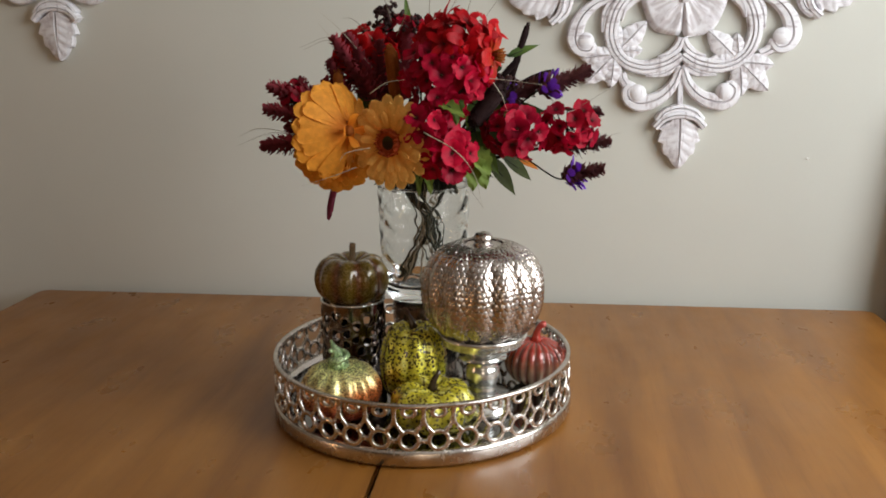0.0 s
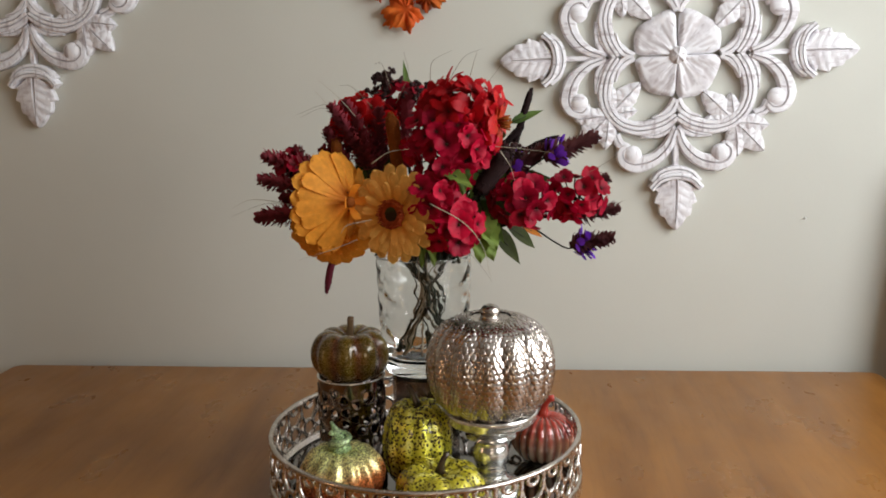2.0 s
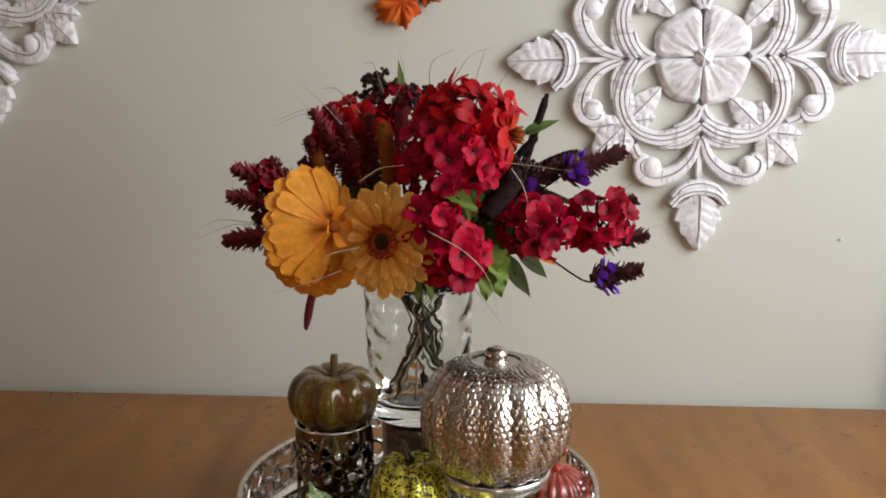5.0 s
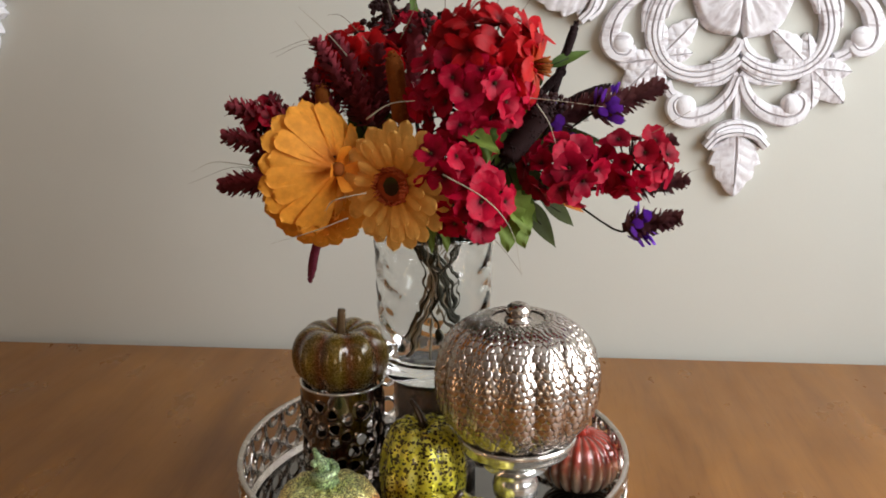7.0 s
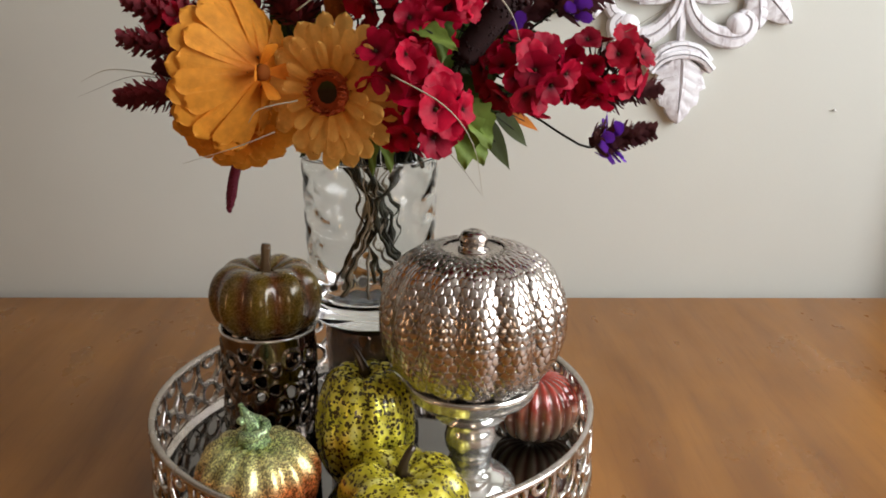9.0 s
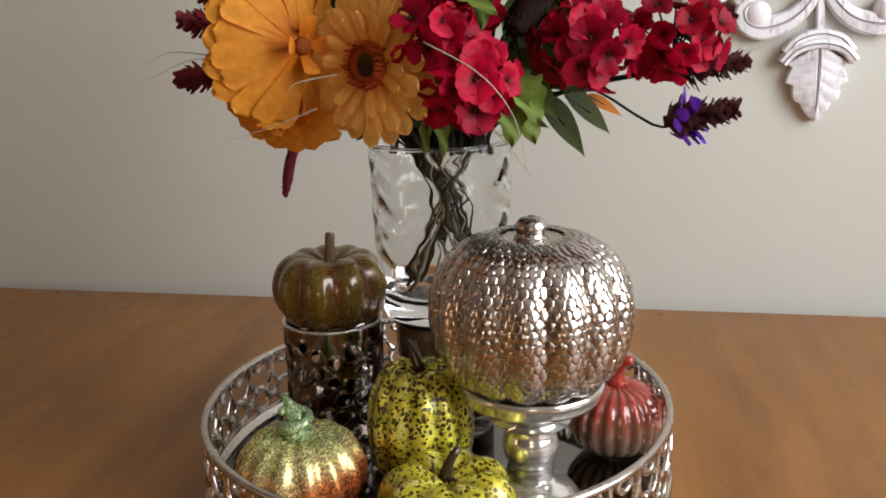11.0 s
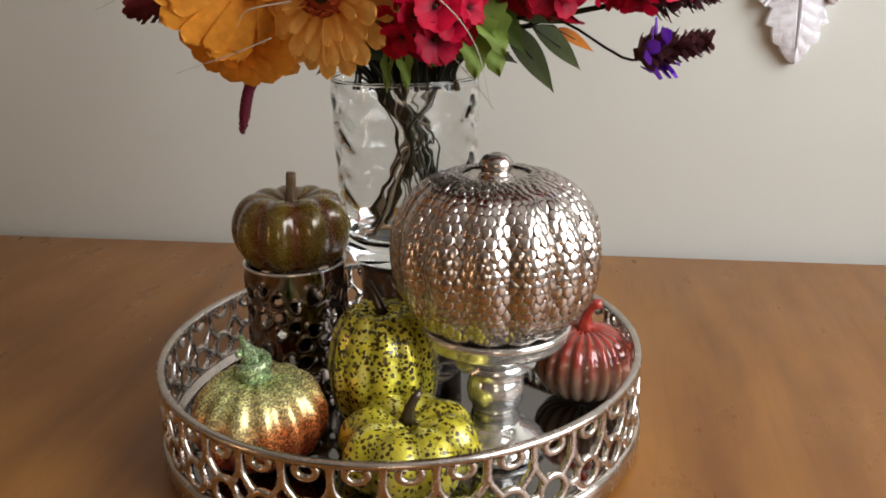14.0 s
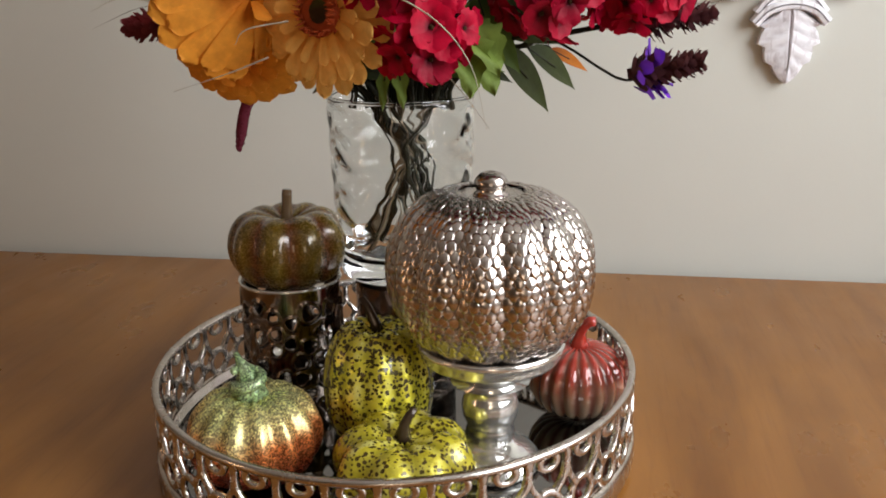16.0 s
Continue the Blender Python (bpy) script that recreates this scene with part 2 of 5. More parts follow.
M_GLIT = material("glitter_green_orange", (0.3, 0.25, 0.1), 0.35, 0.55)
base(M_GLIT, height_ramp(M_GLIT, 0.0, 0.078, [(0.28, (0.30, 0.048, 0.016)), (0.50, (0.52, 0.16, 0.045)), (0.70, (0.70, 0.55, 0.25)), (0.98, (0.40, 0.48, 0.20))], 0.6, 32))
glitter(M_GLIT, 850, 1.0, 0.18, 0.42, 0.7)
M_GLITSTEM = material("glitter_green", (0.22, 0.42, 0.20), 0.35, 0.5)
base(M_GLITSTEM, ramp(M_GLITSTEM, noise_fac(M_GLITSTEM, coords(M_GLITSTEM), 90, 3), [(0.3, (0.20, 0.33, 0.15)), (0.7, (0.42, 0.53, 0.32))]))
glitter(M_GLITSTEM, 900, 0.9, 0.25, 0.5)


def speckled(name, bright, dark, cut, metal_amount, cover):
    """Mercury glass: shimmering foil with round dark flecks of two sizes."""
    m = material(name, bright, 0.24, metal_amount, Coat_Weight=0.6, Coat_Roughness=0.06)
    v = coords(m)
    wob = node(m, "ShaderNodeTexNoise", Scale=220.0, Detail=2.0)
    link(m, v, wob.inputs["Vector"])
    mixv = m.node_tree.nodes.new("ShaderNodeVectorMath")
    mixv.operation = 'MULTIPLY_ADD'
    link(m, wob.outputs["Color"], mixv.inputs[0])
    mixv.inputs[1].default_value = (0.0022, 0.0022, 0.0022)
    link(m, v, mixv.inputs[2])

    def flecks(scale, edge, low):
        vo = node(m, "ShaderNodeTexVoronoi", Scale=scale, Randomness=0.9)
        link(m, mixv.outputs[0], vo.inputs["Vector"])
        near = ramp(m, vo.outputs["Distance"], [(edge, (1, 1, 1)), (edge + 0.07, (0, 0, 0))])
        some = ramp(m, vo.outputs["Color"], [(low, (0, 0, 0)), (low + 0.02, (1, 1, 1))])
        return blend(m, 1.0, near, some, 'MULTIPLY')

    spots = blend(m, 1.0, flecks(250.0, cut, cover), flecks(420.0, cut * 0.9, cover + 0.12), 'LIGHTEN')
    tint = ramp(m, noise_fac(m, v, 60, 4, 0.65), [(0.30, tuple(c * 0.55 for c in bright)), (0.50, bright), (0.72, (1.0, 0.96, 0.34))])
    # dims the creases between lobes, their shade put into the colour
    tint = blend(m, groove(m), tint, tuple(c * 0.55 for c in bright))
    base(m, blend(m, spots, tint, dark))
    bump(m, spots, -0.25, 0.0008)
    bump(m, noise_fac(m, v, 190, 3), 0.55, 0.0016)
    fine = node(m, "ShaderNodeTexVoronoi", Scale=900.0)
    link(m, v, fine.inputs["Vector"])
    bump(m, fine.outputs["Color"], 0.22, 0.0008)
    return m


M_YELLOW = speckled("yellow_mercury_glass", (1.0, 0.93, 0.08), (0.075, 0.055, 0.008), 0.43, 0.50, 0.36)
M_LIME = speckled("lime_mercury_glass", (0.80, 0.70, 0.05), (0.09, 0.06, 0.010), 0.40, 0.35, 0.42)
M_DARKSTEM = material("dark_bronze_stem", (0.05, 0.032, 0.018), 0.22, 0.3)
M_AMBERSTEM = material("brown_glass_stem", (0.13, 0.08, 0.04), 0.14, 0.0, Coat_Weight=0.6)

M_RED = material("red_glazed", (0.4, 0.05, 0.03), 0.15, 0.1, Coat_Weight=0.9, Coat_Roughness=0.05)
_h = height_ramp(M_RED, 0.0, 0.062, [(0.2, (0.36, 0.27, 0.18)), (0.52, (0.33, 0.15, 0.08)), (0.74, (0.38, 0.045, 0.024)), (0.95, (0.38, 0.032, 0.018))], 0.4, 90)
# rib grooves darkened too, crease shade held in the colour
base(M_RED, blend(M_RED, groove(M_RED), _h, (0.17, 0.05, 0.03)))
bump(M_RED, noise_fac(M_RED, coords(M_RED), 300, 3), 0.06, 0.0006)


def thin_cloth(m, fac):
    """Lets part of the light through, as dyed cloth does."""
    nt = m.node_tree
    b = nt.nodes["Principled BSDF"]
    tr = nt.nodes.new("ShaderNodeBsdfTranslucent")
    mx = nt.nodes.new("ShaderNodeMixShader")
    mx.inputs[0].default_value = fac
    link(m, b.inputs["Base Color"].links[0].from_socket, tr.inputs["Color"])
    link(m, b.outputs[0], mx.inputs[1])
    link(m, tr.outputs[0], mx.inputs[2])
    link(m, mx.outputs[0], nt.nodes["Material Output"].inputs["Surface"])


def petal_mat(name, tip, root, length, vary=0.25, rough=0.6, sheen=0.0):
    """Dyed cloth petal: darker at its root, with fine lengthwise ribs."""
    m = material(name, tip, rough, 0.0, Specular_IOR_Level=0.25)
    v = coords(m)
    sep = m.node_tree.nodes.new("ShaderNodeSeparateXYZ")
    link(m, v, sep.inputs[0])
    mr = node(m, "ShaderNodeMapRange")
    mr.inputs["From Min"].default_value, mr.inputs["From Max"].default_value = 0.0, length
    link(m, sep.outputs[1], mr.inputs["Value"])
    c = ramp(m, mr.outputs[0], [(0.1, root), (0.55, tip)])
    info = m.node_tree.nodes.new("ShaderNodeObjectInfo")
    lo, hi = 1.0 - vary, 1.0 + vary * 0.6
    tone = ramp(m, info.outputs["Random"], [(0.0, (lo,) * 3), (1.0, (hi,) * 3)])
    c = blend(m, 1.0, c, tone, 'MULTIPLY')
    blot = ramp(m, noise_fac(m, v, 130, 3), [(0.3, (0.8, 0.76, 0.74)), (0.7, (1.1, 1.1, 1.1))])
    base(m, blend(m, 0.8, c, blot, 'MULTIPLY'))
    ribs = coords(m, (900, 60, 900))
    bump(m, noise_fac(m, ribs, 1.0, 2), 0.35, 0.0006)
    thin_cloth(m, 0.28)
    return m


M_ORANGE = petal_mat("orange_petal", (0.88, 0.36, 0.040), (0.76, 0.22, 0.014), 0.045, 0.12)
M_APRICOT = petal_mat("apricot_petal", (1.0, 0.58, 0.15), (0.95, 0.42, 0.05), 0.045, 0.1)
M_CRIMSON = petal_mat("crimson_petal", (0.42, 0.010, 0.030), (0.20, 0.004, 0.014), 0.016, 0.35, 0.45)
M_SCARLET = petal_mat("scarlet_petal", (0.62, 0.018, 0.020), (0.30, 0.006, 0.010), 0.016, 0.25, 0.45)
M_MAROON = petal_mat("maroon_petal", (0.26, 0.010, 0.024), (0.13, 0.006, 0.014), 0.016, 0.3)
M_PURPLE = petal_mat("purple_petal", (0.20, 0.045, 0.56), (0.10, 0.02, 0.30), 0.012, 0.25)
M_BRACT = petal_mat("brown_bract", (0.20, 0.078, 0.080), (0.11, 0.04, 0.045), 0.008, 0.3, 0.7)
M_WINE = petal_mat("wine_bract", (0.38, 0.055, 0.075), (0.18, 0.028, 0.036), 0.008, 0.3, 0.7)
M_AMARANTH = petal_mat("amaranth", (0.30, 0.035, 0.07), (0.17, 0.02, 0.04), 0.008, 0.3, 0.75)
M_CATTAIL = petal_mat("dark_cattail", (0.035, 0.016, 0.014), (0.025, 0.01, 0.01), 0.03, 0.3, 0.85)
M_RUST = petal_mat("rust_cattail", (0.48, 0.15, 0.018), (0.3, 0.08, 0.01), 0.03, 0.2, 0.8)
M_DISC = petal_mat("flower_disc", (0.085, 0.075, 0.018), (0.06, 0.03, 0.01), 0.01, 0.2, 0.8)
M_DISCRIM = petal_mat("flower_disc_rim", (0.46, 0.075, 0.014), (0.4, 0.06, 0.012), 0.01, 0.2, 0.8)


def leaf_mat(name, colour, dark, length):
    m = petal_mat(name, colour, dark, length, 0.25, 0.6, 0.1)
    return m


M_LEAF = leaf_mat("leaf_green", (0.10, 0.17, 0.030), (0.05, 0.10, 0.02), 0.04)
M_LIGHTLEAF = leaf_mat("leaf_light_green", (0.16, 0.235, 0.042), (0.08, 0.13, 0.024), 0.03)
M_DARKLEAF = leaf_mat("leaf_dark_green", (0.042, 0.056, 0.013), (0.03, 0.042, 0.010), 0.05)
M_STEM = leaf_mat("stem_green", (0.030, 0.030, 0.014), (0.022, 0.022, 0.012), 0.1)
M_GRASS = material("dry_grass", (0.17, 0.13, 0.08), 0.5)
M_STRAW = material("pale_straw", (0.42, 0.38, 0.29), 0.45)
M_BERRY = petal_mat("brown_seed_head", (0.07, 0.032, 0.028), (0.05, 0.02, 0.02), 0.01, 0.3, 0.7)
M_MAPLE = leaf_mat("orange_maple", (0.86, 0.22, 0.035), (0.72, 0.12, 0.018), 0.04)

M_CARVED = material("whitewashed_wood", (0.85, 0.84, 0.84), 0.55)
_v = coords(M_CARVED)
_g = coords(M_CARVED, (30, 30, 5))
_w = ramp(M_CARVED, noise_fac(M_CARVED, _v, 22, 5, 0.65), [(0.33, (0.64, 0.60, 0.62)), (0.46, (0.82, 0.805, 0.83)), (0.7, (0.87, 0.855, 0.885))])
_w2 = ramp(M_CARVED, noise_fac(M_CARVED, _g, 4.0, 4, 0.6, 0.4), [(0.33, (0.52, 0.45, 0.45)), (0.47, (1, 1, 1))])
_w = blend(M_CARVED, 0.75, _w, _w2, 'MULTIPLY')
# darker tint in the carved grooves: recess shade put into the colour
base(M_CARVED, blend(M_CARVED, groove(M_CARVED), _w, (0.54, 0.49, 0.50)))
bump(M_CARVED, noise_fac(M_CARVED, _g, 6.0, 4), 0.25, 0.0015)

# ---- shared shapes ----


def sheet_mesh(name, grid, mat, wrap=False, groove_of=None):
    """A mesh from rows of points; groove_of(i, j) fills the groove attribute."""
    nv = len(grid[0])
    verts = [p for row in grid for p in row]
    faces = []
    for i in range(len(grid) - 1):
        for j in range(nv if wrap else nv - 1):
            k = (j + 1) % nv
            faces.append((i * nv + j, i * nv + k, (i + 1) * nv + k, (i + 1) * nv + j))
    me = bpy.data.meshes.new(name)
    me.from_pydata(verts, [], faces)
    me.polygons.foreach_set("use_smooth", [True] * len(faces))
    me.materials.append(mat)
    if groove_of:
        at = me.attributes.new("groove", 'FLOAT', 'POINT')
        at.data.foreach_set("value", [groove_of(i, j) for i in range(len(grid)) for j in range(nv)])
    return me


def put(name, me, parent, m=None, label=""):
    ob = new(name, me)
    ob.parent = parent
    if m is not None:
        ob.matrix_basis = m
    if label:
        ob["label"] = label
    return ob


def petal_mesh(name, mat, length, width, droop=0.0, cup=0.0, tip=0.35, root=0.25, nl=9, nw=5, lift=0.0, ruffle=0.0):
    """A petal that grows along +y with its face up: droop bends its tip down, cup raises its sides."""
    grid = []
    for i in range(nl + 1):
        u = 1 - (1 - i / nl) ** 1.8
        w = width * 0.5 * (root + (1 - root) * math.sin(math.pi * min(u / (1 - tip * 0.5), 1) * 0.5)) * (1 if u < 1 - tip else math.sqrt(max(1 - ((u - 1 + tip) / tip) ** 4, 0.0)) * 0.7 + 0.3 * (1 - ((u - 1 + tip) / tip) ** 2) + 0.04)
        row = []
        for j in range(nw):
            v = 2 * j / (nw - 1) - 1
            a = droop * u
            y = length * (math.sin(a) / droop if abs(droop) > 1e-4 else u)
            z = -length * ((1 - math.cos(a)) / droop if abs(droop) > 1e-4 else 0.0) + lift * u
            z += cup * width * (v * v - 0.3) * math.sin(math.pi * min(u + 0.15, 1)) + ruffle * math.sin(v * 5 + u * 4) * u
            row.append((w * v, y - 0.025 * length * v * v * u, z - 0.04 * width * (1 - abs(v)) * (1 if j != nw // 2 else -1)))
        grid.append(row)
    return sheet_mesh(name, grid, mat)


def facing(at, normal, roll=0.0):
    """A place whose z axis runs along normal."""
    q = Vector(normal).normalized().to_track_quat('Z', 'Y')
    return Matrix.Translation(at) @ q.to_matrix().to_4x4() @ pose(0, 0, 0, 0, 0, roll)


def pumpkin_mesh(name, mat, r, h, lobes, depth, dip_top, dip_bottom=0.006, power=1.0, square=0.85, sharp=2.0, wobble=0.0):
    n, k = lobes * 10, 30
    grid, gr = [], []
    for i in range(k + 1):
        f = math.pi * (0.012 + 0.976 * i / k)
        s, c = math.sin(f) ** square, math.cos(f)
        c = math.copysign(abs(c) ** power, c)
        row = []
        for j in range(n):
            a = 2 * math.pi * j / n
            g = abs(math.cos(lobes * a / 2)) ** sharp
            one = r * s * (1 - depth * g * (0.35 + 0.65 * s)) * (1 + wobble * math.sin(3 * a + 1.3))
            z = h / 2 - c * h / 2
            near = math.exp(-(one / (0.42 * r)) ** 2)
            z += (-dip_top * near if c < 0 else dip_bottom * near) - (depth * 0.35 * h * g * (1 - s) if c < 0 else 0)
            row.append((one * math.cos(a), one * math.sin(a), z))
        grid.append(row)
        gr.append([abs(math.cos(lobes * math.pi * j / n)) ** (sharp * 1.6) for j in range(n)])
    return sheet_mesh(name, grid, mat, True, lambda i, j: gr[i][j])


def stem_bm(points, radii, ribs=6, depth=0.18, n=18):
    bm = tube_bm(points, radii, n)
    for i, v in enumerate(bm.verts):
        ring, k = divmod(i, n)
        c = Vector(points[ring])
        v.co = c + (v.co - c) * (1 - depth * (0.5 + 0.5 * math.cos(ribs * 2 * math.pi * k / n)))
    return bm


# ---- dining table ----
table = thing("dining_table", (0, 0, 0), "honey-brown wooden dining table standing against the painted wall", "table")
SEAM = -0.024
TOP_X0, TOP_X1, TOP_Y0, TOP_Y1 = -0.795, 0.722, -0.78, 0.461


def tabletop_bm(x0, x1, round_left):
    bm = bmesh.new()
    cx = 0.02
    outline = []
    corners = [(x0, TOP_Y0, round_left), (x1, TOP_Y0, not round_left), (x1, TOP_Y1, not round_left), (x0, TOP_Y1, round_left)]
    for i, (x, y, rounded) in enumerate(corners):
        rr = cx if rounded else 0.0008
        ox, oy = (rr if x == x0 else -rr), (rr if y == TOP_Y0 else -rr)
        start = {0: 180, 1: 270, 2: 0, 3: 90}[i]
        for k in range(6):
            a = radians(start + 90 * k / 5)
            outline.append((x + ox + rr * math.cos(a), y + oy + rr * math.sin(a)))
    f = bm.faces.new([bm.verts.new((x, y, TABLE_Z - 0.026)) for x, y in outline])
    up = bmesh.ops.extrude_face_region(bm, geom=[f])
    bmesh.ops.translate(bm, vec=(0, 0, 0.026), verts=[v for v in up["geom"] if isinstance(v, bmesh.types.BMVert)])
    top = [e for e in bm.edges if all(v.co.z > TABLE_Z - 0.001 for v in e.verts)]
    bmesh.ops.bevel(bm, geom=top, offset=0.0025, segments=2, affect='EDGES')
    return bm


part("table_leaf", tabletop_bm(TOP_X0, SEAM - 0.0004, True), M_WOOD, table, smooth=False)
part("table_leaf", tabletop_bm(SEAM + 0.0004, TOP_X1, False), M_WOOD, table, smooth=False)
part("apron", box_bm(-0.70, 0.345, 0.64, 0.63, 0.365, 0.733), M_WOOD, table, smooth=False)
part("apron", box_bm(-0.70, -0.69, 0.64, 0.63, -0.67, 0.733), M_WOOD, table, smooth=False)
for lx in (-0.70, 0.63):
    part("apron", box_bm(lx - 0.01, -0.66, 0.64, lx + 0.01, 0.34, 0.733), M_WOOD, table, smooth=False)
    for ly in (-0.68, 0.355):
        part("leg", lathe_bm([(0.0, 0.002), (0.022, 0.002), (0.026, 0.1), (0.034, 0.35), (0.028, 0.5), (0.036, 0.6), (0.036, 0.733), (0.0, 0.733)], 20), M_WOOD, table).location = (lx, ly, 0)

table.matrix_world = pose(0, 0, 0, 0, 0, -0.3)

# ---- unseen chair past the table's end, added to cast a shadow on the wall ----
chair = thing("dining_chair", (0.972, 0.205, 0), "brown wooden chair added out of view to cast a shadow on the wall", "chair")
part("seat", box_bm(-0.21, -0.21, 0.43, 0.21, 0.20, 0.46, 0.008), M_WOOD, chair, smooth=False)
for cx in (-1, 1):
    part("back_post", tube_bm([(cx * 0.190, 0.185, 0.001), (cx * 0.192, 0.190, 0.45), (cx * 0.197, 0.222, 0.80), (cx * 0.185, 0.240, 1.10)], [0.016, 0.018, 0.018, 0.014], 12), M_WOOD, chair)
    part("leg", tube_bm([(cx * 0.185, -0.18, 0.001), (cx * 0.185, -0.18, 0.43)], [0.014, 0.019], 12), M_WOOD, chair)
part("back_panel", box_bm(-0.182, 0.212, 0.55, 0.182, 0.232, 1.06, 0.006), M_WOOD, chair, smooth=False)

# ---- tray ----
TRAY_R, OVAL, RIM_Z = 0.1885, 1.035, 0.836
tray = thing("serving_tray", (0, 0.003, TABLE_Z), "round pierced nickel tray with a mirrored floor on the table", "tray")
FLOOR_Z = 0.014


def oval(bm):
    bmesh.ops.scale(bm, vec=(1, OVAL, 1), verts=bm.verts)
    return bm


part("tray_base", oval(lathe_bm([(0.0, 0.001), (0.188, 0.001), (0.1920, 0.003), (0.1930, 0.006), (0.1930, 0.0175), (0.1915, 0.0205), (0.188, 0.0215), (0.1845, 0.0205), (0.1835, 0.012), (0.0, 0.012)], 128)), M_NICKEL, tray)
part("mirror", oval(lathe_bm([(0.0, 0.0125), (0.183, 0.0125), (0.183, FLOOR_Z), (0.0, FLOOR_Z)], 96)), M_MIRROR, tray, "mirrored floor", smooth=False)
HZ = RIM_Z - TABLE_Z
part("rim", oval(lathe_bm([(TRAY_R - 0.0028, HZ - 0.005), (TRAY_R + 0.0022, HZ - 0.0052), (TRAY_R + 0.0030, HZ - 0.002), (TRAY_R + 0.0018, HZ), (TRAY_R - 0.002, HZ), (TRAY_R - 0.0032, HZ - 0.002)], 144, closed=True)), M_NICKEL, tray)


def ring_mesh(name, r, wide, deep, n=18):
    """A flat cast ring that stands in the x-z plane."""
    prof = [(-wide, -deep * 0.6), (-wide * 0.5, -deep), (wide * 0.5, -deep), (wide, -deep * 0.6), (wide, deep * 0.7), (-wide, deep * 0.7)]
    grid = []
    for i in range(n):
        a = 2 * math.pi * i / n
        grid.append([((r + p) * math.cos(a), q, (r + p) * math.sin(a)) for p, q in prof])
    grid.append(grid[0])
    return sheet_mesh(name, grid, M_NICKEL, True)


CELLS = 36
low_ring, top_ring = ring_mesh("ring", 0.0108, 0.0026, 0.0022), ring_mesh("ring", 0.0058, 0.0020, 0.002)
strut = sheet_mesh("strut", [[(x * w, y, z) for x, y in ((-0.0026, -0.0021), (-0.0012, -0.0026), (0.0012, -0.0026), (0.0026, -0.0021), (0.0026, 0.0018), (-0.0026, 0.0018))] for z, w in ((-0.0085, 1.5), (-0.004, 1.0), (0.004, 1.0), (0.0085, 1.6))], M_NICKEL, True)


def on_rim(a, z):
    x, y = TRAY_R * math.cos(a), TRAY_R * OVAL * math.sin(a)
    return Matrix.Translation((x, y, z)) @ Matrix.Rotation(math.atan2(y, x) + math.pi / 2, 4, 'Z')


for i in range(CELLS):
    a = 2 * math.pi * (i + 0.3) / CELLS
    half = math.pi / CELLS
    put("ring", low_ring, tray, on_rim(a, 0.0335))
    put("ring", top_ring, tray, on_rim(a, 0.0672) @ Matrix.Diagonal((1.25, 1, 1, 1)))
    put("strut", strut, tray, on_rim(a + half, 0.0635) @ Matrix.Diagonal((0.95, 1, 1.0, 1)))
    put("strut", strut, tray, on_rim(a + half * 0.72, 0.0492) @ Matrix.Rotation(radians(36), 4, 'Y') @ Matrix.Diagonal((0.8, 1, 0.95, 1)))
    put("strut", strut, tray, on_rim(a - half * 0.72, 0.0492) @ Matrix.Rotation(radians(-36), 4, 'Y') @ Matrix.Diagonal((0.8, 1, 0.95, 1)))
    put("strut", strut, tray, on_rim(a + half, 0.0325) @ Matrix.Rotation(radians(90), 4, 'Y') @ Matrix.Diagonal((0.9, 1, 0.45, 1)))

BASE = TABLE_Z + FLOOR_Z + 0.0005

# ---- smoked riser and glass vase ----
VX, VY, VZ0, VZ1 = -0.005, 0.07, 0.888, 1.037
riser = thing("glass_riser", (VX, VY, BASE), "dark smoked glass tumbler under the flower vase", "riser")
RISE = VZ0 - BASE
part("foot_glass", lathe_bm([(0.0, 0.0), (0.040, 0.0), (0.0432, 0.003), (0.0436, 0.030), (0.0428, 0.060), (0.0440, RISE - 0.006), (0.0445, RISE - 0.001), (0.0436, RISE), (0.0415, RISE - 0.001), (0.0405, RISE - 0.008), (0.0392, 0.060), (0.0396, 0.030), (0.034, 0.018), (0.0, 0.014)], 56), M_SMOKED, riser)
# added disc, there only to make the vase's glass base refract dark
part("darkening_disc", lathe_bm([(0.0, RISE - 0.010), (0.0398, RISE - 0.010), (0.0402, RISE - 0.009), (0.0402, RISE - 0.002), (0.0396, RISE - 0.0012), (0.0, RISE - 0.0012)], 48), M_PLATE, riser, "dark blue-grey disc added to darken the vase base above it")

vase = thing("flower_vase", (VX, VY, VZ0), "clear rippled glass vase full of flower stems", "vase")


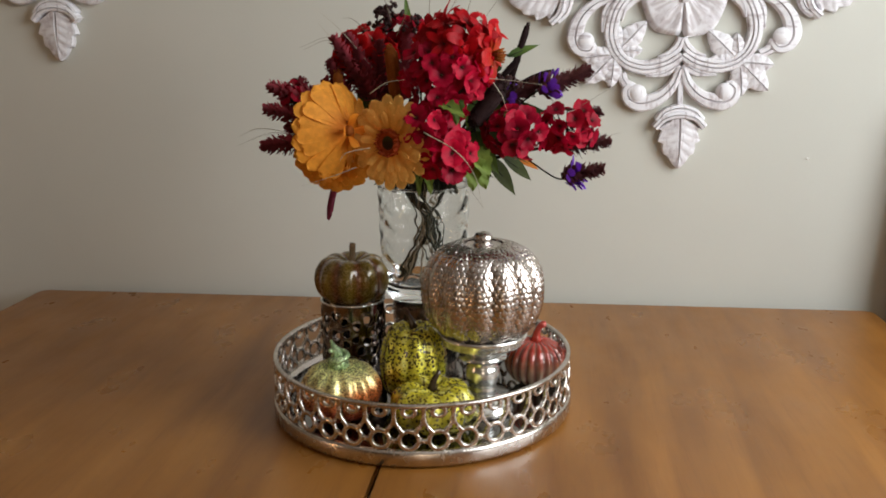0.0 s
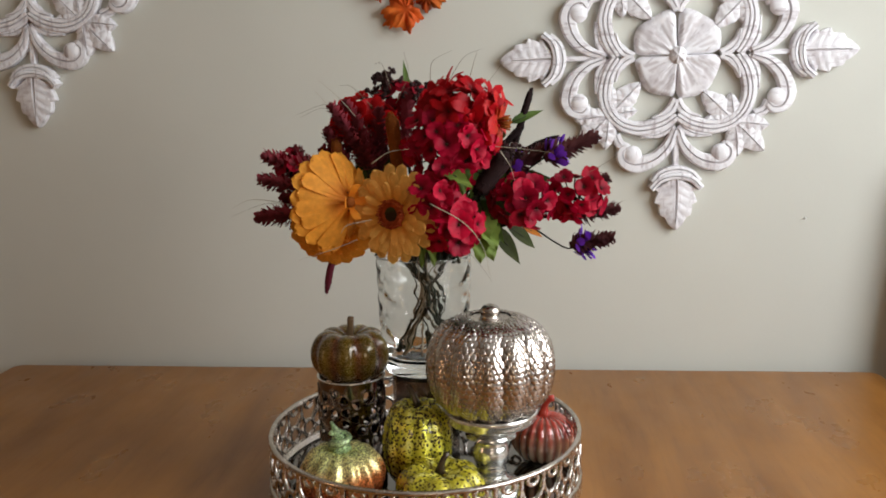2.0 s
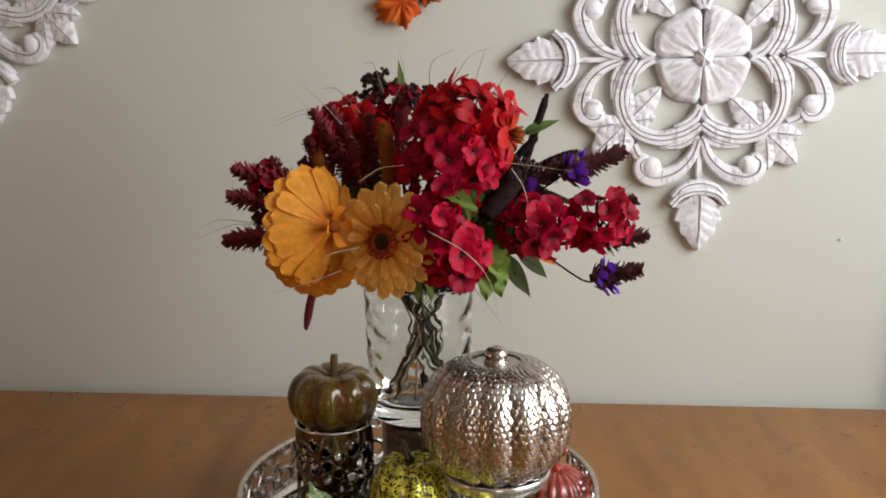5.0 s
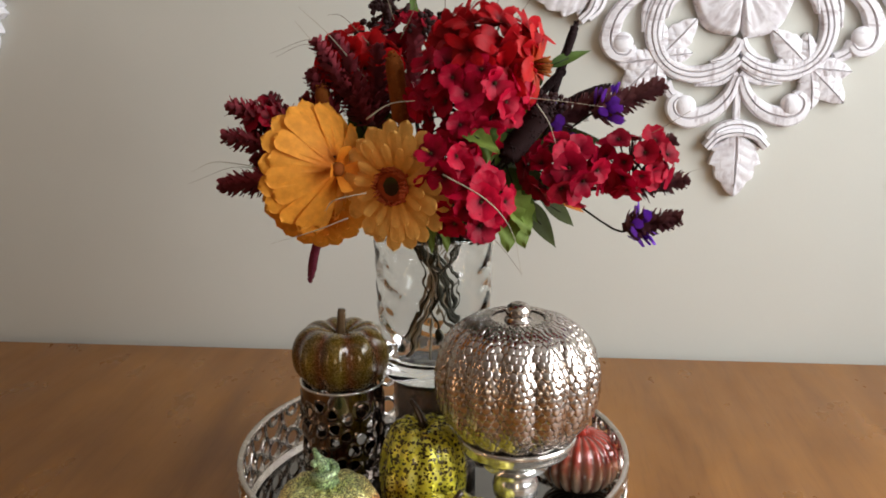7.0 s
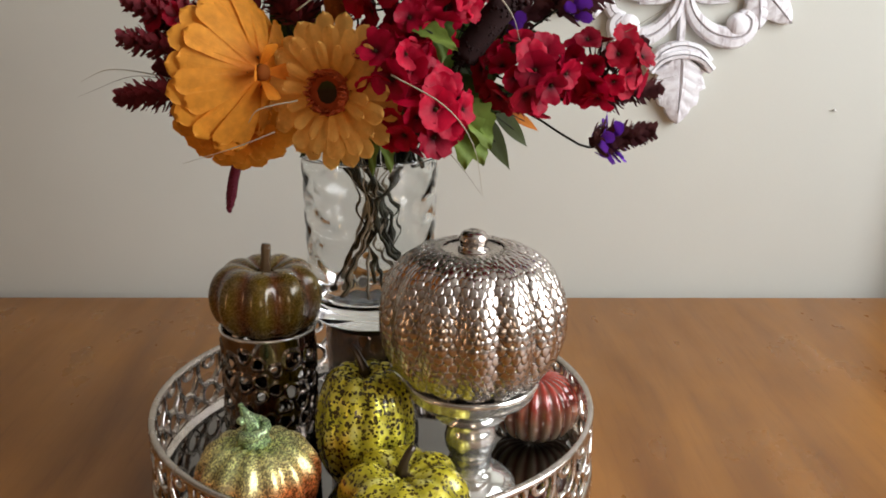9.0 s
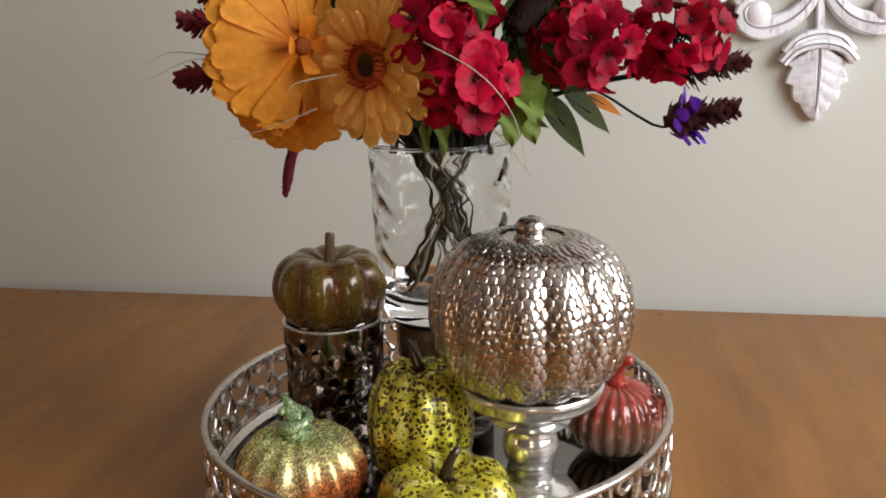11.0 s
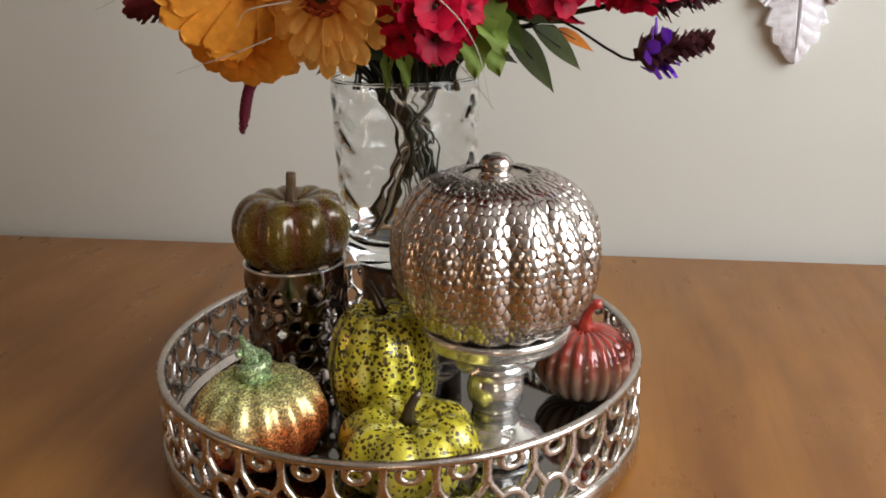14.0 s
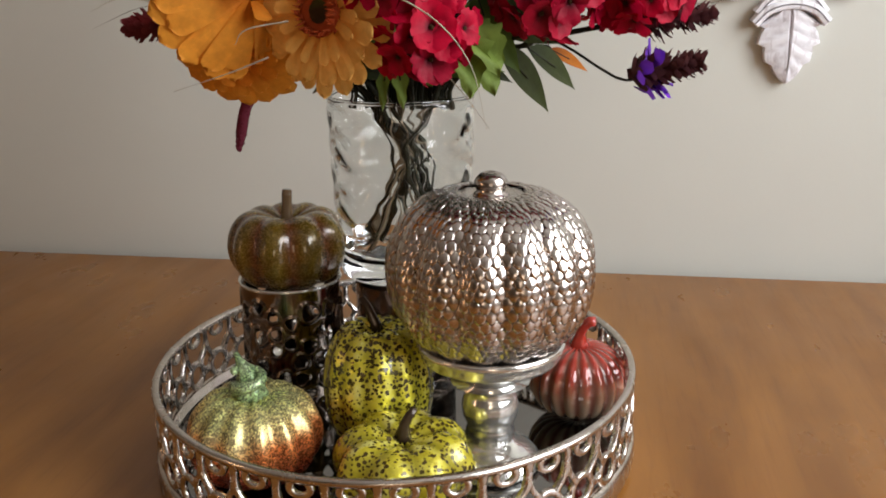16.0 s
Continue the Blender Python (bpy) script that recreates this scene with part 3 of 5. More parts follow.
def vase_bm():
    bm = bmesh.new()
    n, k, height = 216, 90, VZ1 - VZ0
    rings = []
    for i in range(k + 1):
        u = i / k
        row = []
        for j in range(n):
            a = 2 * math.pi * j / n
            fade = min(1.0, max(0.0, u - 0.16) * 6) * min(1.0, (1 - u) * 14)
            zig = abs(((a * 9 / math.pi) % 2) - 1)
            wave = math.sin(2 * math.pi * u * height / 0.023 + 3.4 * zig + 0.5 * math.sin(3 * a)) * (0.75 + 0.25 * math.sin(5 * a + 17 * u))
            r = 0.0565 + 0.0045 * u + 0.00055 * wave * fade - 0.0025 * (1 - min(1.0, u * 12)) ** 2
            row.append(bm.verts.new((r * math.cos(a), r * math.sin(a), u * height)))
        rings.append(row)
    for i in range(k, 4, -1):
        u = i / k
        r = (0.0535 + 0.0045 * u) * math.sqrt(max(1 - max(0.0, (0.19 - u) / 0.155) ** 2, 0.01))
        row = []
        for j in range(n):
            a = 2 * math.pi * j / n
            fade = min(1.0, max(0.0, u - 0.2) * 7) * min(1.0, (1 - u) * 14)
            q = r - 0.0004 + 0.0006 * fade * math.sin(6 * a + 1.6 * math.sin(20 * u))
            row.append(bm.verts.new((q * math.cos(a), q * math.sin(a), u * height)))
        rings.append(row)
    for p, q in zip(rings, rings[1:]):
        for j in range(n):
            bm.faces.new((p[j], p[(j + 1) % n], q[(j + 1) % n], q[j]))
    bm.faces.new(rings[0][::-1])
    bm.faces.new(rings[-1])
    return bm


glass = part("glass", vase_bm(), M_GLASS, vase)
glass.visible_shadow = False
lip = part("lip", torus_bm(0.0598, 0.0013, VZ1 - VZ0 + 0.0006, 96, 8), M_GLASS, vase)
lip.visible_shadow = False

# ---- hammered silver pumpkin on its stand ----
SX, SY = 0.082, -0.053
stand = thing("candle_stand", (SX, SY, BASE), "shiny silver pedestal stand with a round plate on the tray", "stand")
part("foot", lathe_bm([(0.0, 0.0), (0.037, 0.0), (0.0388, 0.002), (0.0380, 0.006), (0.033, 0.012), (0.026, 0.0165), (0.0195, 0.019), (0.0185, 0.021), (0.0, 0.021)], 64), M_CHROME, stand)
part("baluster", lathe_bm([(0.0, 0.0205), (0.0175, 0.021), (0.0165, 0.025), (0.0185, 0.028), (0.0165, 0.031), (0.0175, 0.034), (0.0205, 0.041), (0.0215, 0.049), (0.0195, 0.057), (0.0165, 0.062), (0.020, 0.066), (0.030, 0.0695), (0.0, 0.071)], 56), M_CHROME, stand)
part("plate", lathe_bm([(0.0, 0.0690), (0.021, 0.0695), (0.022, 0.0780), (0.030, 0.0845), (0.046, 0.0868), (0.0500, 0.0880), (0.0518, 0.0908), (0.0524, 0.0950), (0.0540, 0.0968), (0.0548, 0.0985), (0.0546, 0.1015), (0.0528, 0.1025), (0.0514, 0.1005), (0.0500, 0.0912), (0.0, 0.0908)], 80), M_CHROME, stand)

SZ0 = BASE + 0.0912
big = thing("silver_pumpkin", (SX, SY, SZ0), "hammered silver pumpkin covered with small overlapping scales", "pumpkin")
SR, SH = 0.0742, 0.1240


def silver_point(f, a):
    c = math.cos(f)
    s = math.sin(f) ** (0.76 if c < 0 else 0.66)
    g = 1 - math.sqrt(math.sin(7 * a) ** 2 + 0.02)
    r = SR * s * (1.006 - 0.078 * g * s)
    u = 0.5 - 0.5 * math.copysign(abs(c) ** 0.95, c)
    z = SH * (u + 0.14 * u * (1 - u))
    if c < 0:
        z -= 0.006 * math.exp(-(r / (0.30 * SR)) ** 2)
    return Vector((r * math.cos(a), r * math.sin(a), z))


grid = [[tuple(silver_point(math.pi * (0.01 + 0.98 * i / 44), 2 * math.pi * j / 140) * 0.992) for j in range(140)] for i in range(45)]
put("body", sheet_mesh("body", grid, M_SILVER, True), big)


def scale_mesh():
    """One scale: a rounded shield, domed, with its free end hanging lowest."""
    rings = [[(0.0, 0.0, 0.00095)] * 12]
    for q, hgt in ((0.4, 0.00084), (0.72, 0.00054), (0.93, 0.00018), (1.0, -0.0005)):
        row = []
        for j in range(12):
            a = 2 * math.pi * j / 12
            row.append((q * 0.50 * math.cos(a) * (1.06 if math.sin(a) > -0.3 else 0.92), q * 0.57 * math.sin(a), hgt))
        rings.append(row)
    return sheet_mesh("scale", rings, M_SILVER, True)


scale_me = scale_mesh()
rest_v, rest_f, made = [], [], 0
fs, f = [], 0.24
while f < 2.92:
    fs.append(f)
    d = (silver_point(f + 0.01, 0.2) - silver_point(f - 0.01, 0.2)).length / 0.02
    f += max(0.0054, min(0.0074, 0.0022 + 0.095 * silver_point(f, 0.2).xy.length)) / d
for i, f in enumerate(fs):
    ring_r = silver_point(f, 0.13).xy.length
    n = 62 if ring_r > 0.052 else (52 if ring_r > 0.040 else (42 if ring_r > 0.027 else 28))
    wide = 2 * math.pi * ring_r / n
    tall = (silver_point(fs[min(i + 1, len(fs) - 1)], 0.2) - silver_point(fs[max(i - 1, 0)], 0.2)).length * (0.5 if 0 < i < len(fs) - 1 else 1.0)
    for j in range(n):
        a = 2 * math.pi * (j + 0.5 * (i % 2)) / n + random.uniform(-0.007, 0.007)
        p = silver_point(f, a)
        du, dv = silver_point(f + 0.02, a) - silver_point(f - 0.02, a), silver_point(f, a + 0.02) - silver_point(f, a - 0.02)
        up, side = du.normalized(), dv.normalized()
        nrm = side.cross(up)
        up = (up + nrm * (random.uniform(0.0, 0.10) if f > 2.0 else random.uniform(-0.14, -0.08))).normalized()
        side = (side + nrm * random.uniform(-0.03, 0.03)).normalized()
        side = (side - up * side.dot(up)).normalized()
        nrm = side.cross(up).normalized()
        m = Matrix.Translation(p) @ Matrix((side, up, nrm)).transposed().to_4x4() @ Matrix.Diagonal((wide * random.uniform(1.10, 1.20), tall * random.uniform(1.26, 1.40), min(1.0, wide / 0.0080), 1))
        if made < 300 and p.y < -0.03 and p.x > -0.05 and p.z > 0.03:
            put("scale", scale_me, big, m)
            made += 1
        else:
            off = len(rest_v)
            rest_v += [tuple(m @ v.co) for v in scale_me.vertices]
            rest_f += [tuple(off + k for k in q.vertices) for q in scale_me.polygons]
me = bpy.data.meshes.new("scale_coat")
me.from_pydata(rest_v, [], rest_f)
me.polygons.foreach_set("use_smooth", [True] * len(rest_f))
me.materials.append(M_SILVER)
tagged(put("scale_coat", me, big), kind="stuff")
part("stem", lathe_bm([(0.0, SH - 0.014), (0.0125, SH - 0.013), (0.0145, SH - 0.008), (0.0125, SH - 0.0045), (0.0095, SH - 0.003), (0.0118, SH + 0.001), (0.0118, SH + 0.005), (0.0085, SH + 0.009), (0.004, SH + 0.0105), (0.0, SH + 0.009)], 9), M_SILVER, big)

# ---- olive pumpkin on a pierced cylinder ----
OX, OY = -0.096, 0.03
holder = thing("candle_holder", (OX, OY, BASE), "dark smoky metal cylinder candle holder pierced with rounded openings", "candle holder")


def pierced_mesh(r, height):
    """A tube of dark metal with many rounded openings cut through it, their edges rolled outwards."""
    rnd = random.Random(5)
    spots = []
    for _ in range(1500):
        c = (rnd.uniform(0, 2 * math.pi), rnd.uniform(0.010, height - 0.014), rnd.uniform(0.0062, 0.0098), rnd.uniform(0, 6.28))
        if all(math.hypot(((c[0] - q[0] + math.pi) % (2 * math.pi) - math.pi) * r, c[1] - q[1]) > 0.98 * (c[2] + q[2]) for q in spots):
            spots.append(c)
    n, k = 250, 108
    depth = [[0.0] * n for _ in range(k + 1)]
    verts = []
    for i in range(k + 1):
        z = height * i / k
        for j in range(n):
            a = 2 * math.pi * j / n
            best, push, px, pz = 9.0, 0.0, 0.0, 0.0
            for sa, sz, sr, ph in spots:
                dx, dz = ((a - sa + math.pi) % (2 * math.pi) - math.pi) * r, z - sz
                if abs(dx) > 0.014 or abs(dz) > 0.014:
                    continue
                d = math.hypot(dx, dz) / (sr * (1 + 0.10 * math.sin(3 * math.atan2(dz, dx) + ph)))
                if d < best:
                    best, px, pz = d, dx, dz
            hole = 0.74
            if hole - 0.10 < best < hole + 0.10 and best > 0.01:
                f = hole / best - 1
                a += px * f / r
                z2 = z + pz * f
            else:
                z2 = z
            rr = r - 0.0012 + 0.0014 * math.exp(-((best - 0.86) / 0.16) ** 2)
            depth[i][j] = best
            verts.append((rr * math.cos(a), rr * math.sin(a), z2))
    faces = []
    for i in range(k):
        for j in range(n):
            q = (j + 1) % n
            if min(depth[i][j], depth[i][q], depth[i + 1][j], depth[i + 1][q]) > 0.64:
                faces.append((i * n + j, i * n + q, (i + 1) * n + q, (i + 1) * n + j))
    me = bpy.data.meshes.new("cup")
    me.from_pydata(verts, [], faces)
    me.polygons.foreach_set("use_smooth", [True] * len(faces))
    me.materials.append(M_GUNMETAL)
    return me


cup = put("cup", pierced_mesh(0.0428, 0.1140), holder)
skin = cup.modifiers.new("thick", 'SOLIDIFY')
skin.thickness, skin.offset = 0.0022, -1
part("floor_disc", lathe_bm([(0.0, 0.001), (0.0400, 0.001), (0.0402, 0.005), (0.0, 0.0055)], 48), M_GUNMETAL, holder)
part("lip", torus_bm(0.0418, 0.0016, 0.1142, 64, 8), M_CHROME, holder)
OZ = BASE + 0.1080
olive = thing("olive_pumpkin", (OX, OY, OZ), "small olive-brown glass pumpkin with glittering grooves", "pumpkin")
put("body", pumpkin_mesh("body", M_OLIVE, 0.0500, 0.069, 9, 0.11, 0.013, square=0.60, sharp=3.0), olive, pose(0, 0, 0, 0, 0, 12))
part("stem", stem_bm([(0, 0, 0.050), (0.0005, 0, 0.058), (0.001, 0, 0.068), (0.0015, 0, 0.077), (0.002, 0, 0.0815)], [0.0085, 0.0055, 0.0043, 0.0045, 0.004]), M_AMBERSTEM, olive)

# ---- the small pumpkins on the tray ----
green = thing("glitter_pumpkin", (-0.087, -0.098, BASE), "glittered pumpkin fading from green to burnt orange", "pumpkin")
put("body", pumpkin_mesh("body", M_GLIT, 0.0495, 0.074, 14, 0.095, 0.008, square=0.78, sharp=2.2, wobble=0.015), green)
part("stem", stem_bm([(0, 0, 0.064), (-0.002, 0, 0.072), (-0.001, 0.001, 0.079), (-0.004, 0.001, 0.086), (-0.008, 0.002, 0.0925), (-0.0105, 0.002, 0.099)], [0.0135, 0.0128, 0.0105, 0.0065, 0.0032, 0.0018]), M_GLITSTEM, green, "green glittered stem")
part("stem_curl", tube_bm([(0.010 * math.cos(a * 0.55 + 3.6), -0.004 + 0.010 * math.sin(a * 0.55 + 3.6), 0.0765 + 0.0011 * a) for a in range(13)], [0.0048 - 0.0002 * a for a in range(13)], 9), M_GLITSTEM, green, "green glittered curl")

yellow = thing("tall_yellow_pumpkin", (-0.005, -0.045, BASE), "tall shiny yellow glass pumpkin with dark speckles", "pumpkin")
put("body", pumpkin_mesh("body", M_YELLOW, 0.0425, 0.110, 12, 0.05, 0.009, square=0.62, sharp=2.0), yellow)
part("stem", stem_bm([(0, 0, 0.098), (-0.001, 0, 0.106), (-0.004, 0, 0.113), (-0.008, 0.002, 0.120), (-0.012, 0.003, 0.125)], [0.0065, 0.0045, 0.0036, 0.0034, 0.003]), M_DARKSTEM, yellow, "dark curved stem")

flat = thing("flat_yellow_pumpkin", (0.027, -0.113, BASE), "squat lime-yellow speckled glass pumpkin near the tray rim", "pumpkin")
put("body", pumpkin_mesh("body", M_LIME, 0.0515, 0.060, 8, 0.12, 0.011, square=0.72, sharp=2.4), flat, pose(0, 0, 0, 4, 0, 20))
part("stem", stem_bm([(0, 0, 0.047), (0.0005, -0.001, 0.054), (0.002, -0.001, 0.060), (0.005, 0.0, 0.066), (0.0085, 0.001, 0.071)], [0.0075, 0.0050, 0.0038, 0.0034, 0.0028]), M_DARKSTEM, flat, "dark curved stem")

red = thing("red_pumpkin", (0.147, 0.036, BASE), "glossy ribbed pumpkin fading from red to brown", "pumpkin")
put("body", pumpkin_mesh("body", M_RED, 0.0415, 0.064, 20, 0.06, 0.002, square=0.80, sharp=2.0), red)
part("stem", stem_bm([(0, 0, 0.060), (0.0, 0, 0.067), (0.0015, -0.001, 0.074), (0.0045, -0.002, 0.080), (0.0085, -0.003, 0.084), (0.013, -0.004, 0.0845)], [0.0105, 0.0062, 0.0048, 0.0046, 0.0048, 0.0042], 5), M_RED, red, "red glazed curled stem")

# ---- flowers ----
MOUTH = Vector((VX, VY, VZ1))
_stem_rnd = random.Random(11)


def stem_to_vase(t, head, radius=0.0016, back=(0, 0.02, -0.015), full=True):
    """A stalk from the head over the vase's mouth down to its bottom, in the thing's own space."""
    inv = t.matrix_world.inverted()
    h = Vector(head)
    a, q = _stem_rnd.uniform(0, 6.28), _stem_rnd.uniform(0.028, 0.047)
    lip = MOUTH + Vector((max(-0.042, min(0.042, (h.x - VX) * 0.33)) + _stem_rnd.uniform(-0.006, 0.006), max(-0.036, min(0.03, (h.y - VY) * 0.22)), 0.012))
    mid = Vector((VX - (lip.x - VX) * 0.15 + _stem_rnd.uniform(-0.02, 0.02), VY + _stem_rnd.uniform(-0.02, 0.02), 0.985))
    low = Vector((VX + q * math.cos(a), VY + q * math.sin(a), VZ0 + 0.018))
    pts = [h, h + Vector(back), (h + Vector(back) + lip) / 2 + Vector((0, 0.01, 0.034) if h.x > 0.15 and h.z < 1.09 else (0, 0, 0.008)), lip, (lip + mid) / 2, mid, (mid + low) / 2, low]
    if not full:
        pts = pts[:4] + [lip - Vector((0, 0, 0.02))]
    pts = [inv @ p for p in pts]
    p = [pts[0]] + pts + [pts[-1]]
    path = []
    for a_, b_, c_, d_ in zip(p, p[1:], p[2:], p[3:]):
        for i in range(4):
            s = i / 4
            path.append(0.5 * ((2 * b_) + (c_ - a_) * s + (2 * a_ - 5 * b_ + 4 * c_ - d_) * s * s + (3 * b_ - a_ - 3 * c_ + d_) * s ** 3))
    path.append(pts[-1])
    return part("stalk", tube_bm(path, radius, 7), M_STEM, t)


def gerbera(at, normal, radius, mat, label, droop, layers, disc=True, roll=0.0, cup=0.0):
    t = thing("gerbera", (0, 0, 0), label, "flower", "orange gerberas")
    t.matrix_world = facing(at, normal, roll)
    rnd = random.Random(int(radius * 1e5) + int(at[0] * 1e4))
    for li, (count, reach, width, tilt) in enumerate(layers):
        shapes = [petal_mesh("petal", mat, radius * reach * rnd.uniform(0.93, 1.03), width * rnd.uniform(0.92, 1.08), droop * rnd.uniform(0.85, 1.15), 0.02, 0.16, 0.36, ruffle=0.0006 * rnd.uniform(-1, 1)) for _ in range(3)]
        for k in range(count):
            a = 360 * (k + 0.5 * (li % 2)) / count + rnd.uniform(-4, 4)
            m = pose(0, 0, 0.0018 * li, 0, 0, a) @ pose(0, 0.006, 0.0007 * (k % 2), tilt + rnd.uniform(-2.5, 2.5), rnd.uniform(-2.5, 2.5), 0)
            put("petal", shapes[k % 3], t, m)
    if disc:
        d0 = part("disc_rim", torus_bm(radius * 0.245, radius * 0.115, 0.006, 40, 8), M_DISCRIM, t, "rust red ring")
        bm = bmesh.new()
        for k in range(90):
            rr, aa = radius * 0.165 * math.sqrt((k + 0.5) / 90), k * 2.39996
            bmesh.ops.create_icosphere(bm, subdivisions=1, radius=0.0016, matrix=Matrix.Translation((rr * math.cos(aa), rr * math.sin(aa), 0.009 - 0.0015 * rr / radius)))
        part("disc", bm, M_DISC, t, "dark olive seed disc")
        bm = bmesh.new()
        for k in range(70):
            rr, aa = radius * (0.26 + 0.07 * rnd.random()), rnd.uniform(0, 6.283)
            bmesh.ops.create_cone(bm, segments=5, radius1=0.0011, radius2=0.0002, depth=0.007, cap_ends=True, matrix=Matrix.Translation((rr * math.cos(aa), rr * math.sin(aa), 0.0145)) @ Matrix.Rotation(rnd.uniform(-0.4, 0.4), 4, 'X'))
        tagged(part("ray_tuft", bm, M_DISCRIM, t, "rust red filaments"), kind="stuff")
    if not disc:
        part("button", lathe_bm([(0.0, 0.0), (0.0055, 0.002), (0.006, 0.005), (0.004, 0.007), (0.0, 0.008)], 16), M_RUST, t)
    part("calyx", lathe_bm([(0.0, -0.012), (0.003, -0.011), (0.009, -0.004), (0.011, 0.0), (0.0, 0.002)], 16), M_STEM, t)
    stem_to_vase(t, at, 0.0022, tuple(-0.02 * c for c in Vector(normal).normalized()))
    return t


gerbera((-0.0725, -0.0820, 1.1225), (0.79, -0.61, 0.04), 0.0605, M_ORANGE, "large orange cloth gerbera with overlapping reflexed petals", 0.22,
        [(18, 1.0, 0.0182, -26), (17, 0.95, 0.0178, -22), (4, 0.30, 0.0125, 48)], disc=False)
gerbera((-0.0970, -0.0480, 1.0810), (0.05, -0.82, -0.42), 0.050, M_ORANGE, "orange cloth gerbera hanging below the larger one", 0.5,
        [(20, 1.0, 0.0165, -4), (17, 0.84, 0.0150, 8), (12, 0.55, 0.011, 26), (8, 0.36, 0.010, 48), (6, 0.24, 0.008, 70)], disc=False)
gerbera((-0.0196, -0.0850, 1.1095), (-0.42, -0.88, 0.06), 0.0475, M_APRICOT, "apricot gerbera with a dark rust-ringed seed disc", 0.22,
        [(19, 1.03, 0.0148, 8), (17, 0.90, 0.0138, 16), (14, 0.66, 0.0085, 24)], roll=8)


def floret_mesh(name, mat, r, ruffle):
    """Five rounded ruffled petals round a small eye."""
    verts, faces = [], []
    rnd = random.Random(int(r * 1e6) + int(ruffle * 1e5))
    for k in range(5):
        a0 = 2 * math.pi * k / 5 + rnd.uniform(-0.1, 0.1)
        off = len(verts)
        tilt = rnd.uniform(0.15, 0.70)
        size = rnd.uniform(0.88, 1.1)
        for i in range(6):
            u = i / 5
            w = 0.60 * r * size * (0.22 + 0.78 * math.sin(math.pi * 0.5 * min(1, u * 1.35))) * (1 if u < 0.7 else math.sqrt(max(1 - ((u - 0.7) / 0.36) ** 2, 0.05)))
            for j in range(5):
                v = j / 2 - 1
                y = r * size * (u - 0.05 * v * v * u - 0.09 * (1 - abs(v)) ** 2 * u ** 6)
                z = r * (tilt * u - 0.20 * u * u * u + 0.06 * v * v * u) + ruffle * math.sin(4 * v + 5 * u + k) * u
                x = w * v
                verts.append((x * math.cos(a0) - y * math.sin(a0), x * math.sin(a0) + y * math.cos(a0), z))
        for i in range(5):
            for j in range(4):
                p = off + i * 5 + j
                faces.append((p, p + 1, p + 6, p + 5))
    me = bpy.data.meshes.new(name)
    me.from_pydata(verts, [], faces)
    me.polygons.foreach_set("use_smooth", [True] * len(faces))
    me.materials.append(mat)
    return me


def floret_mat(name, tip, eye, r):
    """Like the petals, but coloured outwards from the eye."""
    m = material(name, tip, 0.45, 0.0, Specular_IOR_Level=0.14)
    v = coords(m)
    ln = m.node_tree.nodes.new("ShaderNodeVectorMath")
    ln.operation = 'LENGTH'
    link(m, v, ln.inputs[0])
    mr = node(m, "ShaderNodeMapRange")
    mr.inputs["From Max"].default_value = r
    link(m, ln.outputs["Value"], mr.inputs["Value"])
    c = ramp(m, mr.outputs[0], [(0.08, eye), (0.42, tuple(0.75 * x for x in tip)), (0.9, tip)])
    info = m.node_tree.nodes.new("ShaderNodeObjectInfo")
    c = blend(m, 1.0, c, ramp(m, info.outputs["Random"], [(0.0, (0.62, 0.6, 0.7)), (1.0, (1.15, 1.15, 1.1))]), 'MULTIPLY')
    base(m, blend(m, 0.8, c, ramp(m, noise_fac(m, v, 160, 3), [(0.3, (0.72, 0.7, 0.72)), (0.7, (1.12, 1.1, 1.1))]), 'MULTIPLY'))
    bump(m, noise_fac(m, v, 420, 3), 0.35, 0.0008)
    thin_cloth(m, 0.28)
    return m


F_CRIMSON = floret_mat("crimson_floret", (0.50, 0.004, 0.032), (0.04, 0.004, 0.008), 0.0145)
F_SCARLET = floret_mat("scarlet_floret", (0.62, 0.010, 0.013), (0.12, 0.006, 0.008), 0.0145)
F_DARKRED = floret_mat("dark_red_floret", (0.38, 0.006, 0.024), (0.04, 0.003, 0.006), 0.0145)
FLORETS = {key: [floret_mesh("floret", mat, 0.0145, ru) for ru in (0.0006, 0.0011, 0.0016)] for key, mat in (("crimson", F_CRIMSON), ("scarlet", F_SCARLET), ("dark", F_DARKRED))}


def star_floret_mesh(name, mat, r, seed):
    """Eight pointed strap petals in two tiers, curling out."""
    rnd = random.Random(seed)
    verts, faces = [], []
    for k in range(8):
        one = petal_mesh("petal", mat, r * rnd.uniform(0.88, 1.12), r * 0.46, rnd.uniform(0.5, 1.1), 0.16, 0.62, 0.34, 6, 5)
        m = pose(0, 0, 0.001 * (k % 2), 0, 0, 45 * k + rnd.uniform(-9, 9)) @ pose(0, 0.001, 0, (22 if k % 2 else 48) + rnd.uniform(-8, 8), rnd.uniform(-12, 12), 0)
        off = len(verts)
        verts += [tuple(m @ v.co) for v in one.vertices]
        faces += [tuple(off + q for q in p.vertices) for p in one.polygons]
        bpy.data.meshes.remove(one)
    me = bpy.data.meshes.new(name)
    me.from_pydata(verts, [], faces)
    me.polygons.foreach_set("use_smooth", [True] * len(faces))
    me.materials.append(mat)
    return me


F_STAR = floret_mat("scarlet_star_floret", (0.58, 0.008, 0.014), (0.20, 0.005, 0.008), 0.027)
FLORETS["star"] = [star_floret_mesh("floret", F_STAR, 0.027, q) for q in (1, 2, 3)]


